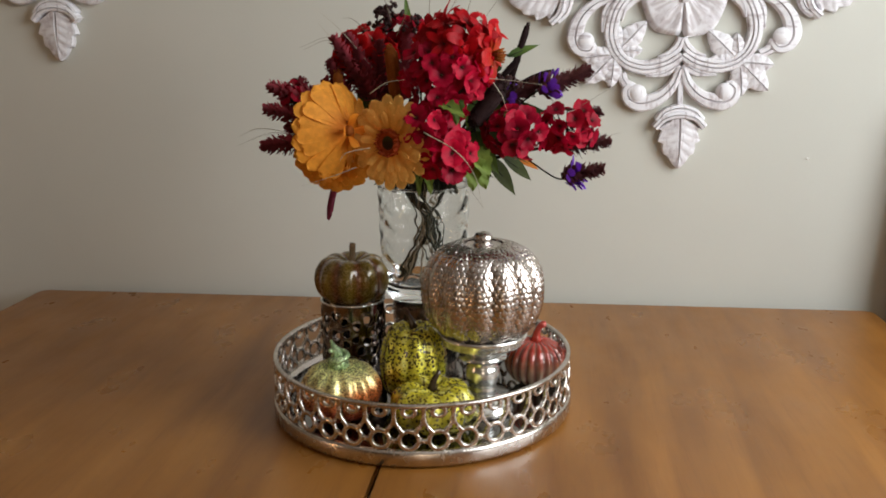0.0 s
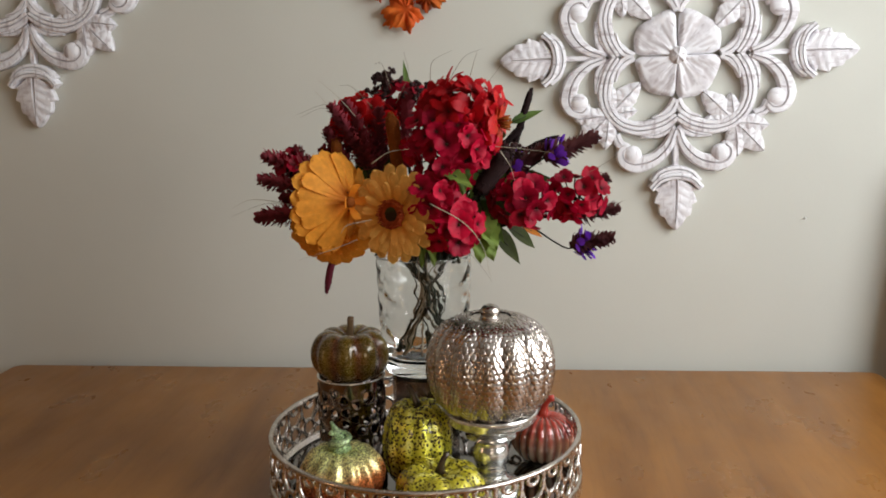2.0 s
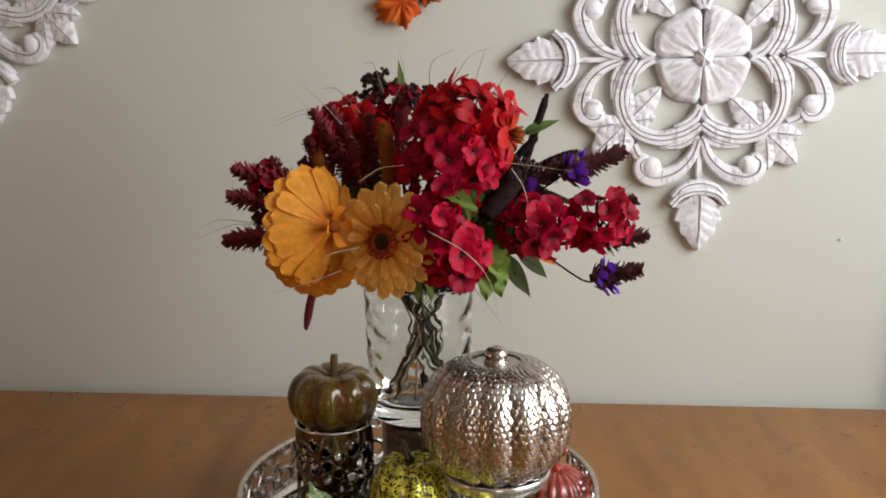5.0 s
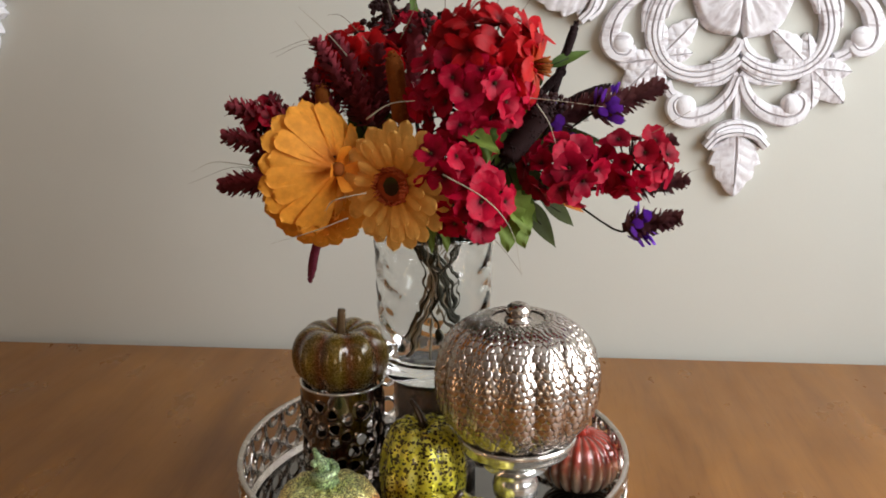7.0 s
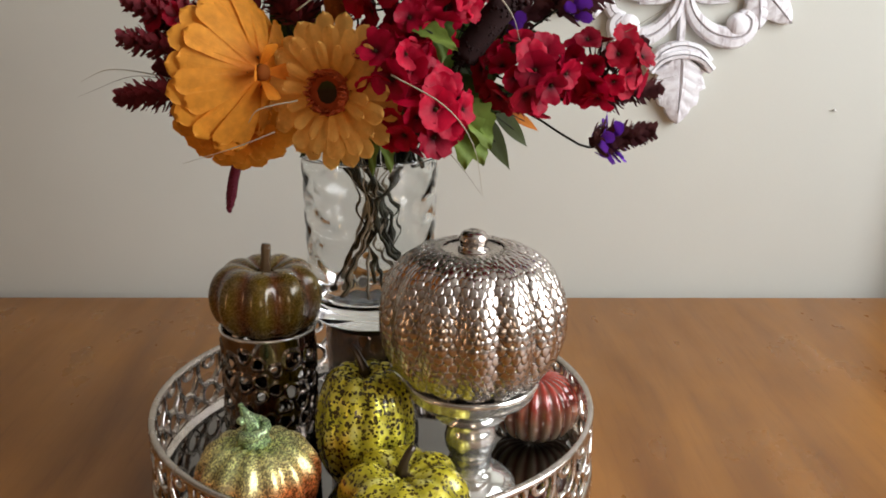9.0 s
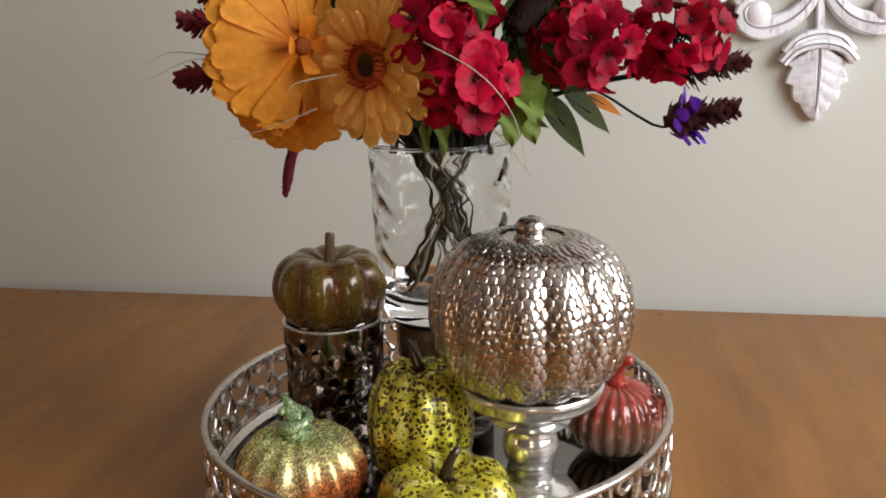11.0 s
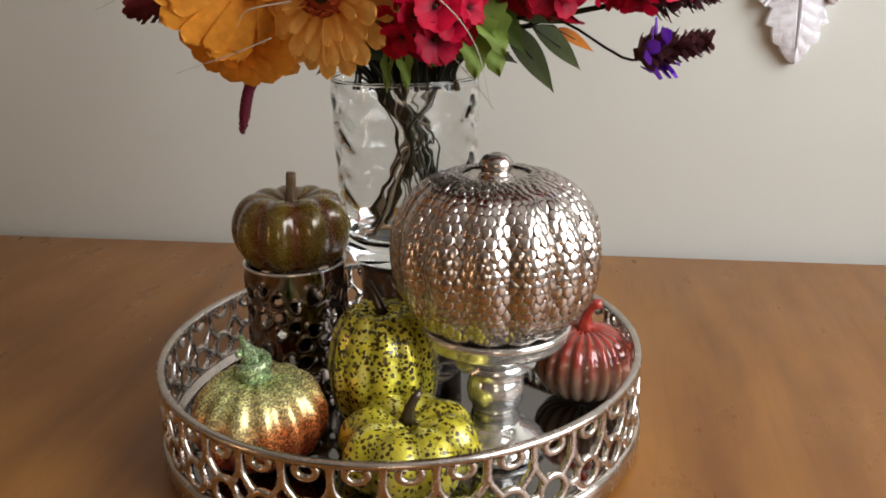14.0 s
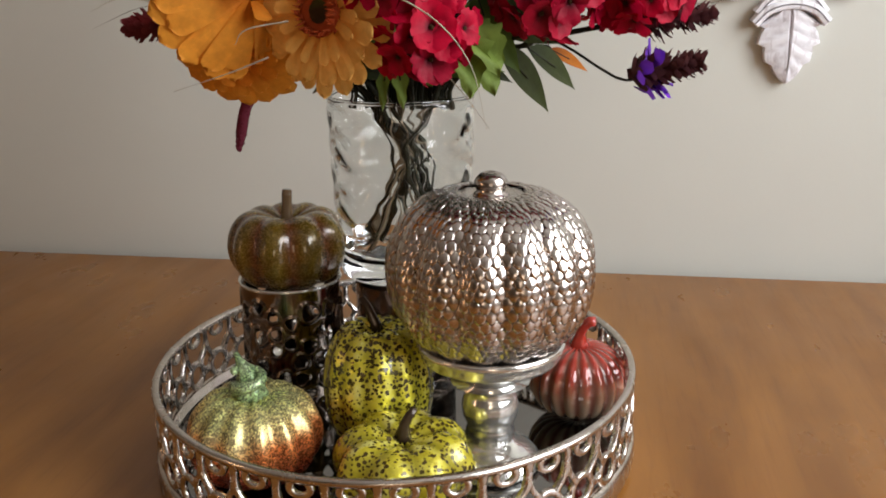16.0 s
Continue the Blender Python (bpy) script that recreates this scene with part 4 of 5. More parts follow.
def eye_mesh():
    bm = bmesh.new()
    bmesh.ops.create_icosphere(bm, subdivisions=1, radius=0.0017)
    me = bpy.data.meshes.new("eye")
    bm.to_mesh(me)
    bm.free()
    me.materials.append(M_DISC)
    return me


EYE_ME = eye_mesh()


def head_of_florets(at, radii, shade, count, label, seed, size=1.0, lean=(0, -1, 0.15), spread=1.25, other="", other_side=(0, 0, 1)):
    """A rounded head of florets that look outwards from its middle."""
    t = thing("flower_cluster", (0, 0, 0), label, "flower", "red flower clusters")
    t.matrix_world = Matrix.Translation(at)
    rnd = random.Random(seed)
    lean = Vector(lean).normalized()
    dirs, tries = [], 0
    gap = 1.75 / math.sqrt(count) * spread
    while len(dirs) < count and tries < 6000:
        tries += 1
        d = Vector((rnd.gauss(0, 1), rnd.gauss(0, 1), rnd.gauss(0, 1))).normalized()
        if d.dot(lean) < -0.25 or any((d - e).length < gap for e in dirs):
            if tries % 300 == 0:
                gap *= 0.93
            continue
        dirs.append(d)
    for d in dirs:
        p = Vector((d.x * radii[0], d.y * radii[1], d.z * radii[2])) * rnd.uniform(0.72, 1.12)
        kind = other if other and d.dot(Vector(other_side).normalized()) > 0.35 else shade
        s = size * rnd.uniform(0.72, 1.08)
        m = facing(p, d + Vector((rnd.uniform(-0.6, 0.6), -0.25, rnd.uniform(-0.5, 0.6))), rnd.uniform(0, 360)) @ Matrix.Diagonal((s, s, s, 1))
        fl = put("floret", FLORETS[kind][rnd.randrange(3)], t, m)
        put("eye", EYE_ME, fl, Matrix.Translation((0, 0, 0.001)))
        part("pedicel", tube_bm([tuple(p * 0.98), tuple(p * 0.5 + Vector((0, 0.004, -0.006))), (0, 0.012, -0.02)], 0.0008, 5), M_STEM, t)
    stem_to_vase(t, at, 0.0020, (0, 0.015, -0.02), at[0] < 0.03)
    return t


head_of_florets((0.0400, -0.0560, 1.1800), (0.044, 0.042, 0.042), "crimson", 52, "full crimson cluster of ruffled cloth florets", 3, 1.05, (0.1, -1, 0.1))
head_of_florets((0.0520, -0.0450, 1.2180), (0.036, 0.036, 0.026), "star", 20, "bright scarlet cluster of pointed cloth florets at the top", 21, 1.08, (0.1, -1, 0.6))
head_of_florets((0.0235, -0.0900, 1.1310), (0.022, 0.022, 0.018), "crimson", 14, "bright crimson cluster of cloth florets beside the apricot gerbera", 17, 1.0, (0, -1, 0.1))
head_of_florets((0.0420, -0.0840, 1.0985), (0.029, 0.028, 0.026), "crimson", 25, "crimson cluster of cloth florets above the vase rim", 4, 1.02, (0, -1, -0.1))
# dark florets at lower left put this head's shaded side into the colour
head_of_florets((0.1190, -0.0500, 1.1180), (0.033, 0.030, 0.024), "crimson", 23, "dark crimson cluster of cloth florets among leaves", 5, 1.05, (0, -1, 0), other="dark", other_side=(-0.6, 0, -0.5))
head_of_florets((0.1780, -0.0300, 1.1215), (0.033, 0.026, 0.024), "crimson", 22, "red cluster of half-open cloth florets", 6, 0.92, (0.2, -1, 0), other="dark", other_side=(0.6, 0, 0.8))
head_of_florets((-0.0660, 0.0160, 1.2010), (0.036, 0.026, 0.030), "scarlet", 24, "red cluster of cloth florets behind dark spikes", 7, 1.05, (-0.2, -1, 0.4), other="dark", other_side=(-0.6, 0.1, -0.7))
head_of_florets((-0.1525, 0.0000, 1.1527), (0.014, 0.015, 0.020), "dark", 7, "small dark red cluster of cloth florets", 8, 0.85, (-0.4, -1, 0.1), other="crimson", other_side=(0.7, -0.4, 0))
head_of_florets((-0.0261, 0.0450, 1.2215), (0.028, 0.02, 0.028), "dark", 16, "dark red cluster of cloth florets behind", 9, 0.95, (-0.2, -1, 0.4))


def lily(at, normal, radius, count, label):
    t = thing("scarlet_lily", (0, 0, 0), label, "flower")
    t.matrix_world = facing(at, normal, 15)
    rnd = random.Random(4)
    shapes = [petal_mesh("petal", petal_red, radius * s, 0.021, 0.85, 0.10, 0.5, 0.3) for s in (1.0, 0.92, 1.06)]
    for k in range(count):
        put("petal", shapes[k % 3], t, pose(0, 0, 0.001 * (k % 3), 0, 0, 360 * k / count + rnd.uniform(-8, 8)) @ pose(0, 0.003, 0, 26 - 16 * (k % 2), 0, 0))
    bm = bmesh.new()
    for k in range(16):
        a, r = k * 2.4, 0.0022 * math.sqrt(k)
        tube_bm([(r * 0.5 * math.cos(a), r * 0.5 * math.sin(a), 0.002), (r * math.cos(a), r * math.sin(a), 0.016)], [0.0006, 0.0011], 5, bm)
    tagged(part("stamens", bm, M_RUST, t, "yellow-orange stamens"), kind="stuff")
    stem_to_vase(t, at, 0.002, tuple(-0.02 * c for c in Vector(normal).normalized()))
    return t


petal_red = petal_mat("lily_petal", (0.56, 0.014, 0.014), (0.48, 0.05, 0.010), 0.04, 0.2, 0.5)
lily((0.0900, -0.0560, 1.2060), (0.90, -0.28, 0.0), 0.034, 9, "scarlet lily-like cloth flower with drooping pointed petals")


# ---- spikes, seed heads and grasses ----
def bract_mesh(name, mat, length, width):
    return petal_mesh(name, mat, length, width, -0.7, 0.25, 0.5, 0.5, 3, 3)


BRACTS = {"brown": bract_mesh("bract", M_BRACT, 0.0135, 0.0068), "wine": bract_mesh("bract", M_WINE, 0.0135, 0.0068), "purple": bract_mesh("bract", M_PURPLE, 0.016, 0.0105)}


def spike(root, tip, radius, shade, label, seed, flowers=0, rows=20):
    """A heather-like spike: bracts packed round a stalk, each a scale that points to the tip."""
    t = thing("flower_spike", (0, 0, 0), label, "flower spike", "heather spikes")
    root, tip = Vector(root), Vector(tip)
    axis = (tip - root).normalized()
    t.matrix_world = facing(root, axis)
    length = (tip - root).length
    rnd = random.Random(seed)
    rv, rf = [], []
    for i in range(rows):
        u = (i + 0.5) / rows
        rr = radius * (0.55 + 0.45 * math.sin(math.pi * min(1, u * 1.7 + 0.2))) * (1 if u < 0.6 else 1 - 0.8 * ((u - 0.6) / 0.4) ** 1.5)
        for k in range(8):
            a = 360 * k / 8 + 22 * i + rnd.uniform(-10, 10)
            me = BRACTS[shade]
            s = rnd.uniform(0.75, 1.15)
            m = pose(0, 0, length * u - 0.003, 0, 0, a) @ pose(0, rr * 0.40, 0, rnd.uniform(0, 34), 0, 0) @ Matrix.Diagonal((s, s * (0.6 + 0.5 * rr / radius), s, 1))
            off = len(rv)
            rv += [tuple(m @ v.co) for v in me.vertices]
            rf += [tuple(off + q for q in p.vertices) for p in me.polygons]
    me = bpy.data.meshes.new("bract_tuft")
    me.from_pydata(rv, [], rf)
    me.polygons.foreach_set("use_smooth", [True] * len(rf))
    me.materials.append(M_BRACT if shade == "brown" else M_WINE)
    tagged(put("bract_tuft", me, t), kind="stuff")
    part("core", tube_bm([(0, 0, -0.004), (0, 0, length * 0.9)], [radius * 0.4, radius * 0.2], 7), M_BRACT, t)
    for k in range(flowers):
        m = pose(0, 0, length * rnd.uniform(-0.06, 0.34), 0, 0, rnd.uniform(0, 360)) @ pose(0, radius * 0.75, 0, rnd.uniform(-10, 40), rnd.uniform(-30, 30), 0) @ Matrix.Diagonal((1.05, 0.95, 1.05, 1))
        put("petal", BRACTS["purple"], t, m, "purple petal")
    stem_to_vase(t, root, 0.0010, tuple(-0.012 * c for c in axis), seed % 4 == 0)
    return t


spike((0.1029, -0.0150, 1.1509), (0.1521, -0.0050, 1.1752), 0.0150, "brown", "brown-purple heather spike with violet petals", 1, 14, 15)
spike((0.1483, -0.0200, 1.1642), (0.2054, -0.0100, 1.1877), 0.0125, "brown", "brown-purple heather spike with violet petals", 2, 14, 17)
spike((0.1772, -0.0280, 1.0645), (0.2237, -0.0280, 1.0739), 0.0115, "brown", "heather spike with violet petals standing apart", 3, 14, 13)
spike((0.1812, -0.0100, 1.0986), (0.2301, -0.0100, 1.1038), 0.0085, "brown", "slim dark brown heather spike", 4, 0, 13)
spike((0.1817, 0.0000, 1.1231), (0.2182, 0.0000, 1.1392), 0.0085, "brown", "slim dark brown heather spike", 5, 0, 11)
spike((-0.1278, 0.0000, 1.1498), (-0.1850, -0.0100, 1.1690), 0.0205, "wine", "wine-red feathery heather spike", 6, 0, 15)
spike((-0.1276, -0.0050, 1.1270), (-0.1900, -0.0100, 1.1420), 0.0195, "wine", "wine-red feathery heather spike", 7, 0, 15)
spike((-0.1363, -0.0100, 1.1012), (-0.1950, -0.0150, 1.0960), 0.0205, "wine", "wine-red feathery heather spike", 8, 0, 15)
spike((-0.1290, 0.0150, 1.1400), (-0.1700, 0.0120, 1.1540), 0.0180, "wine", "wine-red feathery heather spike", 16, 0, 13)
spike((-0.1250, 0.0100, 1.1120), (-0.1690, 0.0080, 1.1180), 0.0190, "wine", "wine-red feathery heather spike", 18, 0, 13)
spike((-0.1389, 0.0100, 1.1516), (-0.1528, 0.0100, 1.1764), 0.0095, "wine", "short wine-red heather spike", 9, 0, 9)
spike((-0.0543, -0.0120, 1.1547), (-0.1000, -0.0180, 1.2270), 0.0115, "wine", "tall wine-red heather spike", 10, 0, 24)
spike((-0.0492, -0.0050, 1.1598), (-0.0852, -0.0050, 1.2303), 0.0105, "wine", "tall wine-red heather spike", 12, 0, 24)
spike((-0.0479, -0.0050, 1.1530), (-0.0463, -0.0050, 1.2214), 0.0100, "wine", "tall wine-red heather spike", 13, 0, 22)
spike((-0.0224, 0.0000, 1.1524), (-0.0152, 0.0300, 1.2433), 0.0095, "wine", "dark wine-red heather spike", 14, 0, 22)
spike((-0.0620, -0.0150, 1.1600), (-0.0720, -0.0150, 1.2120), 0.0100, "wine", "dark wine-red heather spike", 19, 0, 18)
spike((-0.0860, -0.0100, 1.1600), (-0.1080, -0.0100, 1.2000), 0.0100, "wine", "dark wine-red heather spike", 22, 0, 14)
spike((-0.0973, -0.0050, 1.1531), (-0.1151, 0.0000, 1.1759), 0.0110, "wine", "short wine-red heather spike", 15, 0, 10)


def fuzzy(name, points, radius, mat, label, category, seed, stalk=True):
    """A velvety rod: a tube whose skin is broken into small knobs."""
    t = thing(name, points[0], label, category)
    rnd = random.Random(seed)
    o = Vector(points[0])
    local = [Vector(p) - o for p in points]
    path = []
    p = [local[0] * 2 - local[1]] + local + [local[-1] * 2 - local[-2]]
    for a, b, c, d in zip(p, p[1:], p[2:], p[3:]):
        for i in range(10):
            s = i / 10
            path.append(0.5 * ((2 * b) + (c - a) * s + (2 * a - 5 * b + 4 * c - d) * s * s + (3 * b - a - 3 * c + d) * s ** 3))
    path.append(local[-1])
    n = len(path)
    radii = [radius * min(1.0, 0.45 + 6 * i / n, 0.4 + 5 * (n - 1 - i) / n) for i in range(n)]
    part("core", tube_bm(path, radii, 10), mat, t)
    bm = bmesh.new()
    for i in range(n - 1):
        for k in range(18):
            d = Vector((rnd.gauss(0, 1), rnd.gauss(0, 1), rnd.gauss(0, 1))).normalized()
            q = path[i].lerp(path[i + 1], rnd.random()) + d * radii[i] * 0.92
            bmesh.ops.create_icosphere(bm, subdivisions=1, radius=max(0.0010, radius * rnd.uniform(0.09, 0.17)), matrix=Matrix.Translation(q))
    tagged(part("grain", bm, mat, t), kind="stuff")
    if stalk:
        stem_to_vase(t, points[0], 0.0013, tuple((o - Vector(points[1])).normalized() * 0.012), False)
    return t


fuzzy("amaranth_tassel", [(-0.0910, 0.0100, 1.0677), (-0.1003, 0.0000, 1.0546), (-0.1081, -0.0120, 1.0362), (-0.1133, -0.0180, 1.0063)], 0.0042, M_AMARANTH, "hanging wine-coloured amaranth tassel", "flower tassel", 1)
fuzzy("rust_cattail", [(-0.0200, -0.0500, 1.1578), (-0.0228, -0.0500, 1.1851), (-0.0265, -0.0500, 1.2164)], 0.0078, M_RUST, "fuzzy rust-orange cattail head", "cattail", 2)
fuzzy("rust_cattail", [(-0.0932, -0.0200, 1.1548), (-0.0956, -0.0200, 1.1860)], 0.0065, M_RUST, "short rust-orange cattail head", "cattail", 3)
fuzzy("dark_cattail", [(0.0697, -0.0600, 1.1289), (0.0842, -0.0600, 1.1479), (0.1039, -0.0600, 1.1726)], 0.0105, M_CATTAIL, "thick blackish-brown cattail head", "cattail", 4)
fuzzy("dark_twig", [(0.1079, 0.0300, 1.1666), (0.1194, 0.0300, 1.2046), (0.1306, 0.0300, 1.2409)], 0.0042, M_CATTAIL, "dark brown fuzzy twig", "twig", 5)
fuzzy("dark_twig", [(0.1106, 0.0200, 1.1616), (0.1366, 0.0200, 1.1761), (0.1613, 0.0200, 1.1847)], 0.0038, M_CATTAIL, "dark brown fuzzy twig", "twig", 6)
fuzzy("dark_twig", [(0.0960, 0.0200, 1.1733), (0.1104, 0.0200, 1.1896), (0.1202, 0.0200, 1.1987)], 0.0038, M_CATTAIL, "short dark fuzzy twig", "twig", 7)


def seed_head(at, radius, seed):
    t = thing("seed_head", at, "brown umbel of small dried seed pods", "seed head", "dried seed heads")
    rnd = random.Random(seed)
    for k in range(16):
        d = Vector((rnd.gauss(0, 1), rnd.gauss(0, 0.8), abs(rnd.gauss(0.5, 0.7)))).normalized() * radius * rnd.uniform(0.7, 1.05)
        part("pedicel", tube_bm([(0, 0, -0.01), tuple(d * 0.5 + Vector((0, 0, -0.002))), tuple(d)], 0.0006, 5), M_BERRY, t)
        bm = bmesh.new()
        for q in range(5):
            bmesh.ops.create_icosphere(bm, subdivisions=1, radius=rnd.uniform(0.0020, 0.0033), matrix=Matrix.Translation(d + Vector((rnd.uniform(-1, 1), rnd.uniform(-1, 1), rnd.uniform(-1, 1))) * 0.003))
        part("seed_pod", bm, M_BERRY, t)
    stem_to_vase(t, at, 0.0012, (0, 0.004, -0.02), False)
    return t


seed_head((-0.0552, 0.0400, 1.2347), 0.020, 1)
seed_head((-0.0424, 0.0450, 1.2492), 0.018, 2)
seed_head((-0.0036, 0.0300, 1.2345), 0.018, 3)
seed_head((0.1036, -0.0300, 1.1665), 0.016, 4)


def leaf_mesh(name, mat, length, width, bend, fold, teeth=0, deep=0.15, ruffle=0.0):
    grid = []
    n = 14
    for i in range(n + 1):
        u = i / n
        w = width * 0.5 * max((2.05 * (u + 0.02) ** 0.55 * (1.0 - u) ** 0.95 if teeth else 2.3 * (u + 0.02) ** 0.65 * (1.0 - u) ** 1.25), 0.02)
        if teeth:
            w *= 1 - deep * (0.5 + 0.5 * math.cos(2 * math.pi * teeth * u))
        a = bend * u
        row = []
        for j in range(7):
            v = j / 3 - 1
            row.append((w * v, length * (math.sin(a) / bend if bend else u), -length * ((1 - math.cos(a)) / bend if bend else 0) + fold * w * abs(v) + ruffle * math.sin(9 * u + 3 * v)))
        grid.append(row)
    return sheet_mesh(name, grid, mat)


def leaf(at, tip, mat, width, label, up=(0, -0.6, 0.8), bend=0.35, fold=0.25, teeth=0, deep=0.15, ruffle=0.0, group="bouquet leaves"):
    """A leaf from its foot to its tip, with the face turned towards up."""
    a, b = Vector(at), Vector(tip)
    y = (b - a).normalized()
    z = (Vector(up) - y * y.dot(Vector(up))).normalized()
    x = y.cross(z)
    t = thing("leaf", at, label, "leaf", group)
    t.matrix_world = Matrix.Translation(a) @ Matrix((x, y, z)).transposed().to_4x4()
    put("blade", leaf_mesh("blade", mat, (b - a).length * (1 + bend * bend / 8), width, bend, fold, teeth, deep, ruffle), t)
    part("midrib", tube_bm([(0, 0, -0.0004), (0, (b - a).length * 0.45, -0.0012)], [0.0010, 0.0006], 5), M_STEM, t)
    stem_to_vase(t, at, 0.0011, tuple(-0.008 * c for c in y), False)
    return t


DARK, LIGHT = "dark green pointed cloth leaf", "light green lobed cloth leaf"
leaf((0.0845, 0.0000, 1.0791), (0.1263, 0.0300, 1.0299), M_DARKLEAF, 0.032, DARK, (0.4, -0.8, 0.4))
leaf((0.1026, 0.0300, 1.0765), (0.1471, 0.0760, 1.0437), M_DARKLEAF, 0.030, DARK, (0.2, -0.8, 0.5))
leaf((0.1074, 0.0200, 1.2023), (0.1453, 0.0300, 1.2201), M_LEAF, 0.017, DARK, (0.1, -0.8, 0.6))
leaf((-0.0177, 0.0400, 1.2315), (-0.0215, 0.0500, 1.2795), M_LEAF, 0.014, "upright grey-green cloth leaf", (0.5, -0.9, 0.0), bend=0.15)
leaf((0.0701, -0.0100, 1.1703), (0.0957, -0.0100, 1.1446), M_LEAF, 0.030, DARK, (0, -0.9, 0.3))
leaf((0.0747, -0.0100, 1.1532), (0.0589, -0.0200, 1.1174), M_LEAF, 0.030, DARK, (0, -0.9, 0.3))
leaf((0.0956, 0.0000, 1.1978), (0.0814, -0.0100, 1.1816), M_DARKLEAF, 0.030, DARK, (0, -0.9, 0.3))
leaf((0.0667, -0.0750, 1.1014), (0.0754, -0.1000, 1.0602), M_LIGHTLEAF, 0.042, LIGHT, (0.3, -0.9, 0.2), fold=0.5, teeth=4, deep=0.3, ruffle=0.0024)
leaf((0.0683, -0.0750, 1.1014), (0.0931, -0.0950, 1.0752), M_LIGHTLEAF, 0.042, LIGHT, (0.5, -0.8, 0.3), fold=0.5, teeth=4, deep=0.3, ruffle=0.0024)
leaf((0.0686, -0.0650, 1.0968), (0.0886, -0.0850, 1.0600), M_LIGHTLEAF, 0.042, LIGHT, (0.3, -0.9, 0.2), fold=0.5, teeth=4, deep=0.3, ruffle=0.0024)
leaf((0.0351, -0.0950, 1.1574), (0.0654, -0.1150, 1.1454), M_LIGHTLEAF, 0.022, LIGHT, (0.0, -0.7, 0.7), teeth=4, deep=0.28, ruffle=0.001)
leaf((0.0566, -0.0900, 1.1620), (0.0551, -0.1100, 1.1345), M_LEAF, 0.022, LIGHT, (0.0, -0.8, 0.5), teeth=4, deep=0.28, ruffle=0.001)
leaf((0.0043, -0.0200, 1.0739), (0.0021, -0.0450, 1.0434), M_LIGHTLEAF, 0.015, LIGHT, (-0.2, -0.9, 0.2), teeth=3, deep=0.3, ruffle=0.001)
leaf((0.0118, -0.0200, 1.0740), (0.0186, -0.0400, 1.0435), M_LIGHTLEAF, 0.017, LIGHT, (0.2, -0.9, 0.2), teeth=3, deep=0.3, ruffle=0.001)
leaf((0.0180, -0.0100, 1.0720), (0.0363, -0.0300, 1.0587), M_LEAF, 0.018, LIGHT, (0.2, -0.9, 0.2), teeth=3, deep=0.3, ruffle=0.001)
leaf((0.0704, -0.0300, 1.1161), (0.0816, -0.0450, 1.0904), M_LEAF, 0.028, DARK, (0.0, -0.9, 0.3))
leaf((0.0900, 0.0200, 1.1150), (0.1300, 0.0100, 1.1480), M_DARKLEAF, 0.040, DARK, (0.0, -0.9, 0.3))
leaf((0.0800, 0.0150, 1.1000), (0.1080, 0.0050, 1.1420), M_DARKLEAF, 0.038, DARK, (0.0, -0.9, 0.3))
leaf((0.0720, 0.0000, 1.1250), (0.1060, -0.0100, 1.0850), M_DARKLEAF, 0.036, DARK, (0.2, -0.9, 0.2))
leaf((0.0650, -0.0100, 1.1080), (0.1000, -0.0150, 1.0640), M_LEAF, 0.036, DARK, (0.1, -0.9, 0.2))
leaf((0.0780, 0.0050, 1.1000), (0.1350, 0.0000, 1.0860), M_DARKLEAF, 0.034, DARK, (0.1, -0.9, 0.4))
leaf((0.1000, 0.0100, 1.1350), (0.1560, 0.0000, 1.1400), M_DARKLEAF, 0.036, DARK, (0.0, -0.9, 0.4))
leaf((0.0860, 0.0100, 1.1600), (0.1150, 0.0000, 1.1260), M_LEAF, 0.034, DARK, (0.1, -0.9, 0.3))
leaf((-0.0500, 0.0100, 1.1000), (-0.0300, -0.0100, 1.1500), M_DARKLEAF, 0.032, DARK, (0.0, -0.9, 0.3))
leaf((-0.0480, 0.0000, 1.1100), (-0.0420, -0.0150, 1.0650), M_DARKLEAF, 0.032, DARK, (0.0, -0.9, 0.3))
leaf((-0.0560, 0.0150, 1.1150), (-0.0760, 0.0050, 1.1850), M_DARKLEAF, 0.040, DARK, (0.0, -0.9, 0.2))
leaf((-0.0400, 0.0150, 1.1200), (-0.0500, 0.0050, 1.1800), M_DARKLEAF, 0.036, DARK, (0.1, -0.9, 0.2))
leaf((-0.0239, 0.0000, 1.0699), (-0.0584, -0.0100, 1.0509), M_DARKLEAF, 0.026, DARK, (0.0, -0.7, 0.6))
leaf((0.0578, 0.0200, 1.0662), (0.0939, 0.0500, 1.0540), M_DARKLEAF, 0.026, DARK, (0.0, -0.7, 0.6))
leaf((-0.0844, 0.0100, 1.0859), (-0.0790, -0.0100, 1.0538), M_DARKLEAF, 0.030, DARK, (0.4, -0.8, 0.1))
leaf((0.1177, 0.0600, 1.0740), (0.1509, 0.0750, 1.0574), M_RUST, 0.015, "rusty brown cloth leaf", (0.1, -0.8, 0.5))
# leaves in the heart of the bouquet, behind the heads
_lr = random.Random(8)
for k in range(26):
    a = 2 * math.pi * k / 26
    foot = Vector((0.005 + 0.03 * math.cos(a), 0.035 + 0.02 * math.sin(a), 1.06))
    reach = _lr.uniform(0.05, 0.085)
    tip = foot + Vector((reach * math.cos(a), 0.55 * reach * math.sin(a), _lr.uniform(-0.01, 0.10)))
    leaf(tuple(foot), tuple(tip), (M_DARKLEAF, M_LEAF)[k % 2], _lr.uniform(0.020, 0.030), DARK, (_lr.uniform(-0.3, 0.3), -0.7, 0.6))


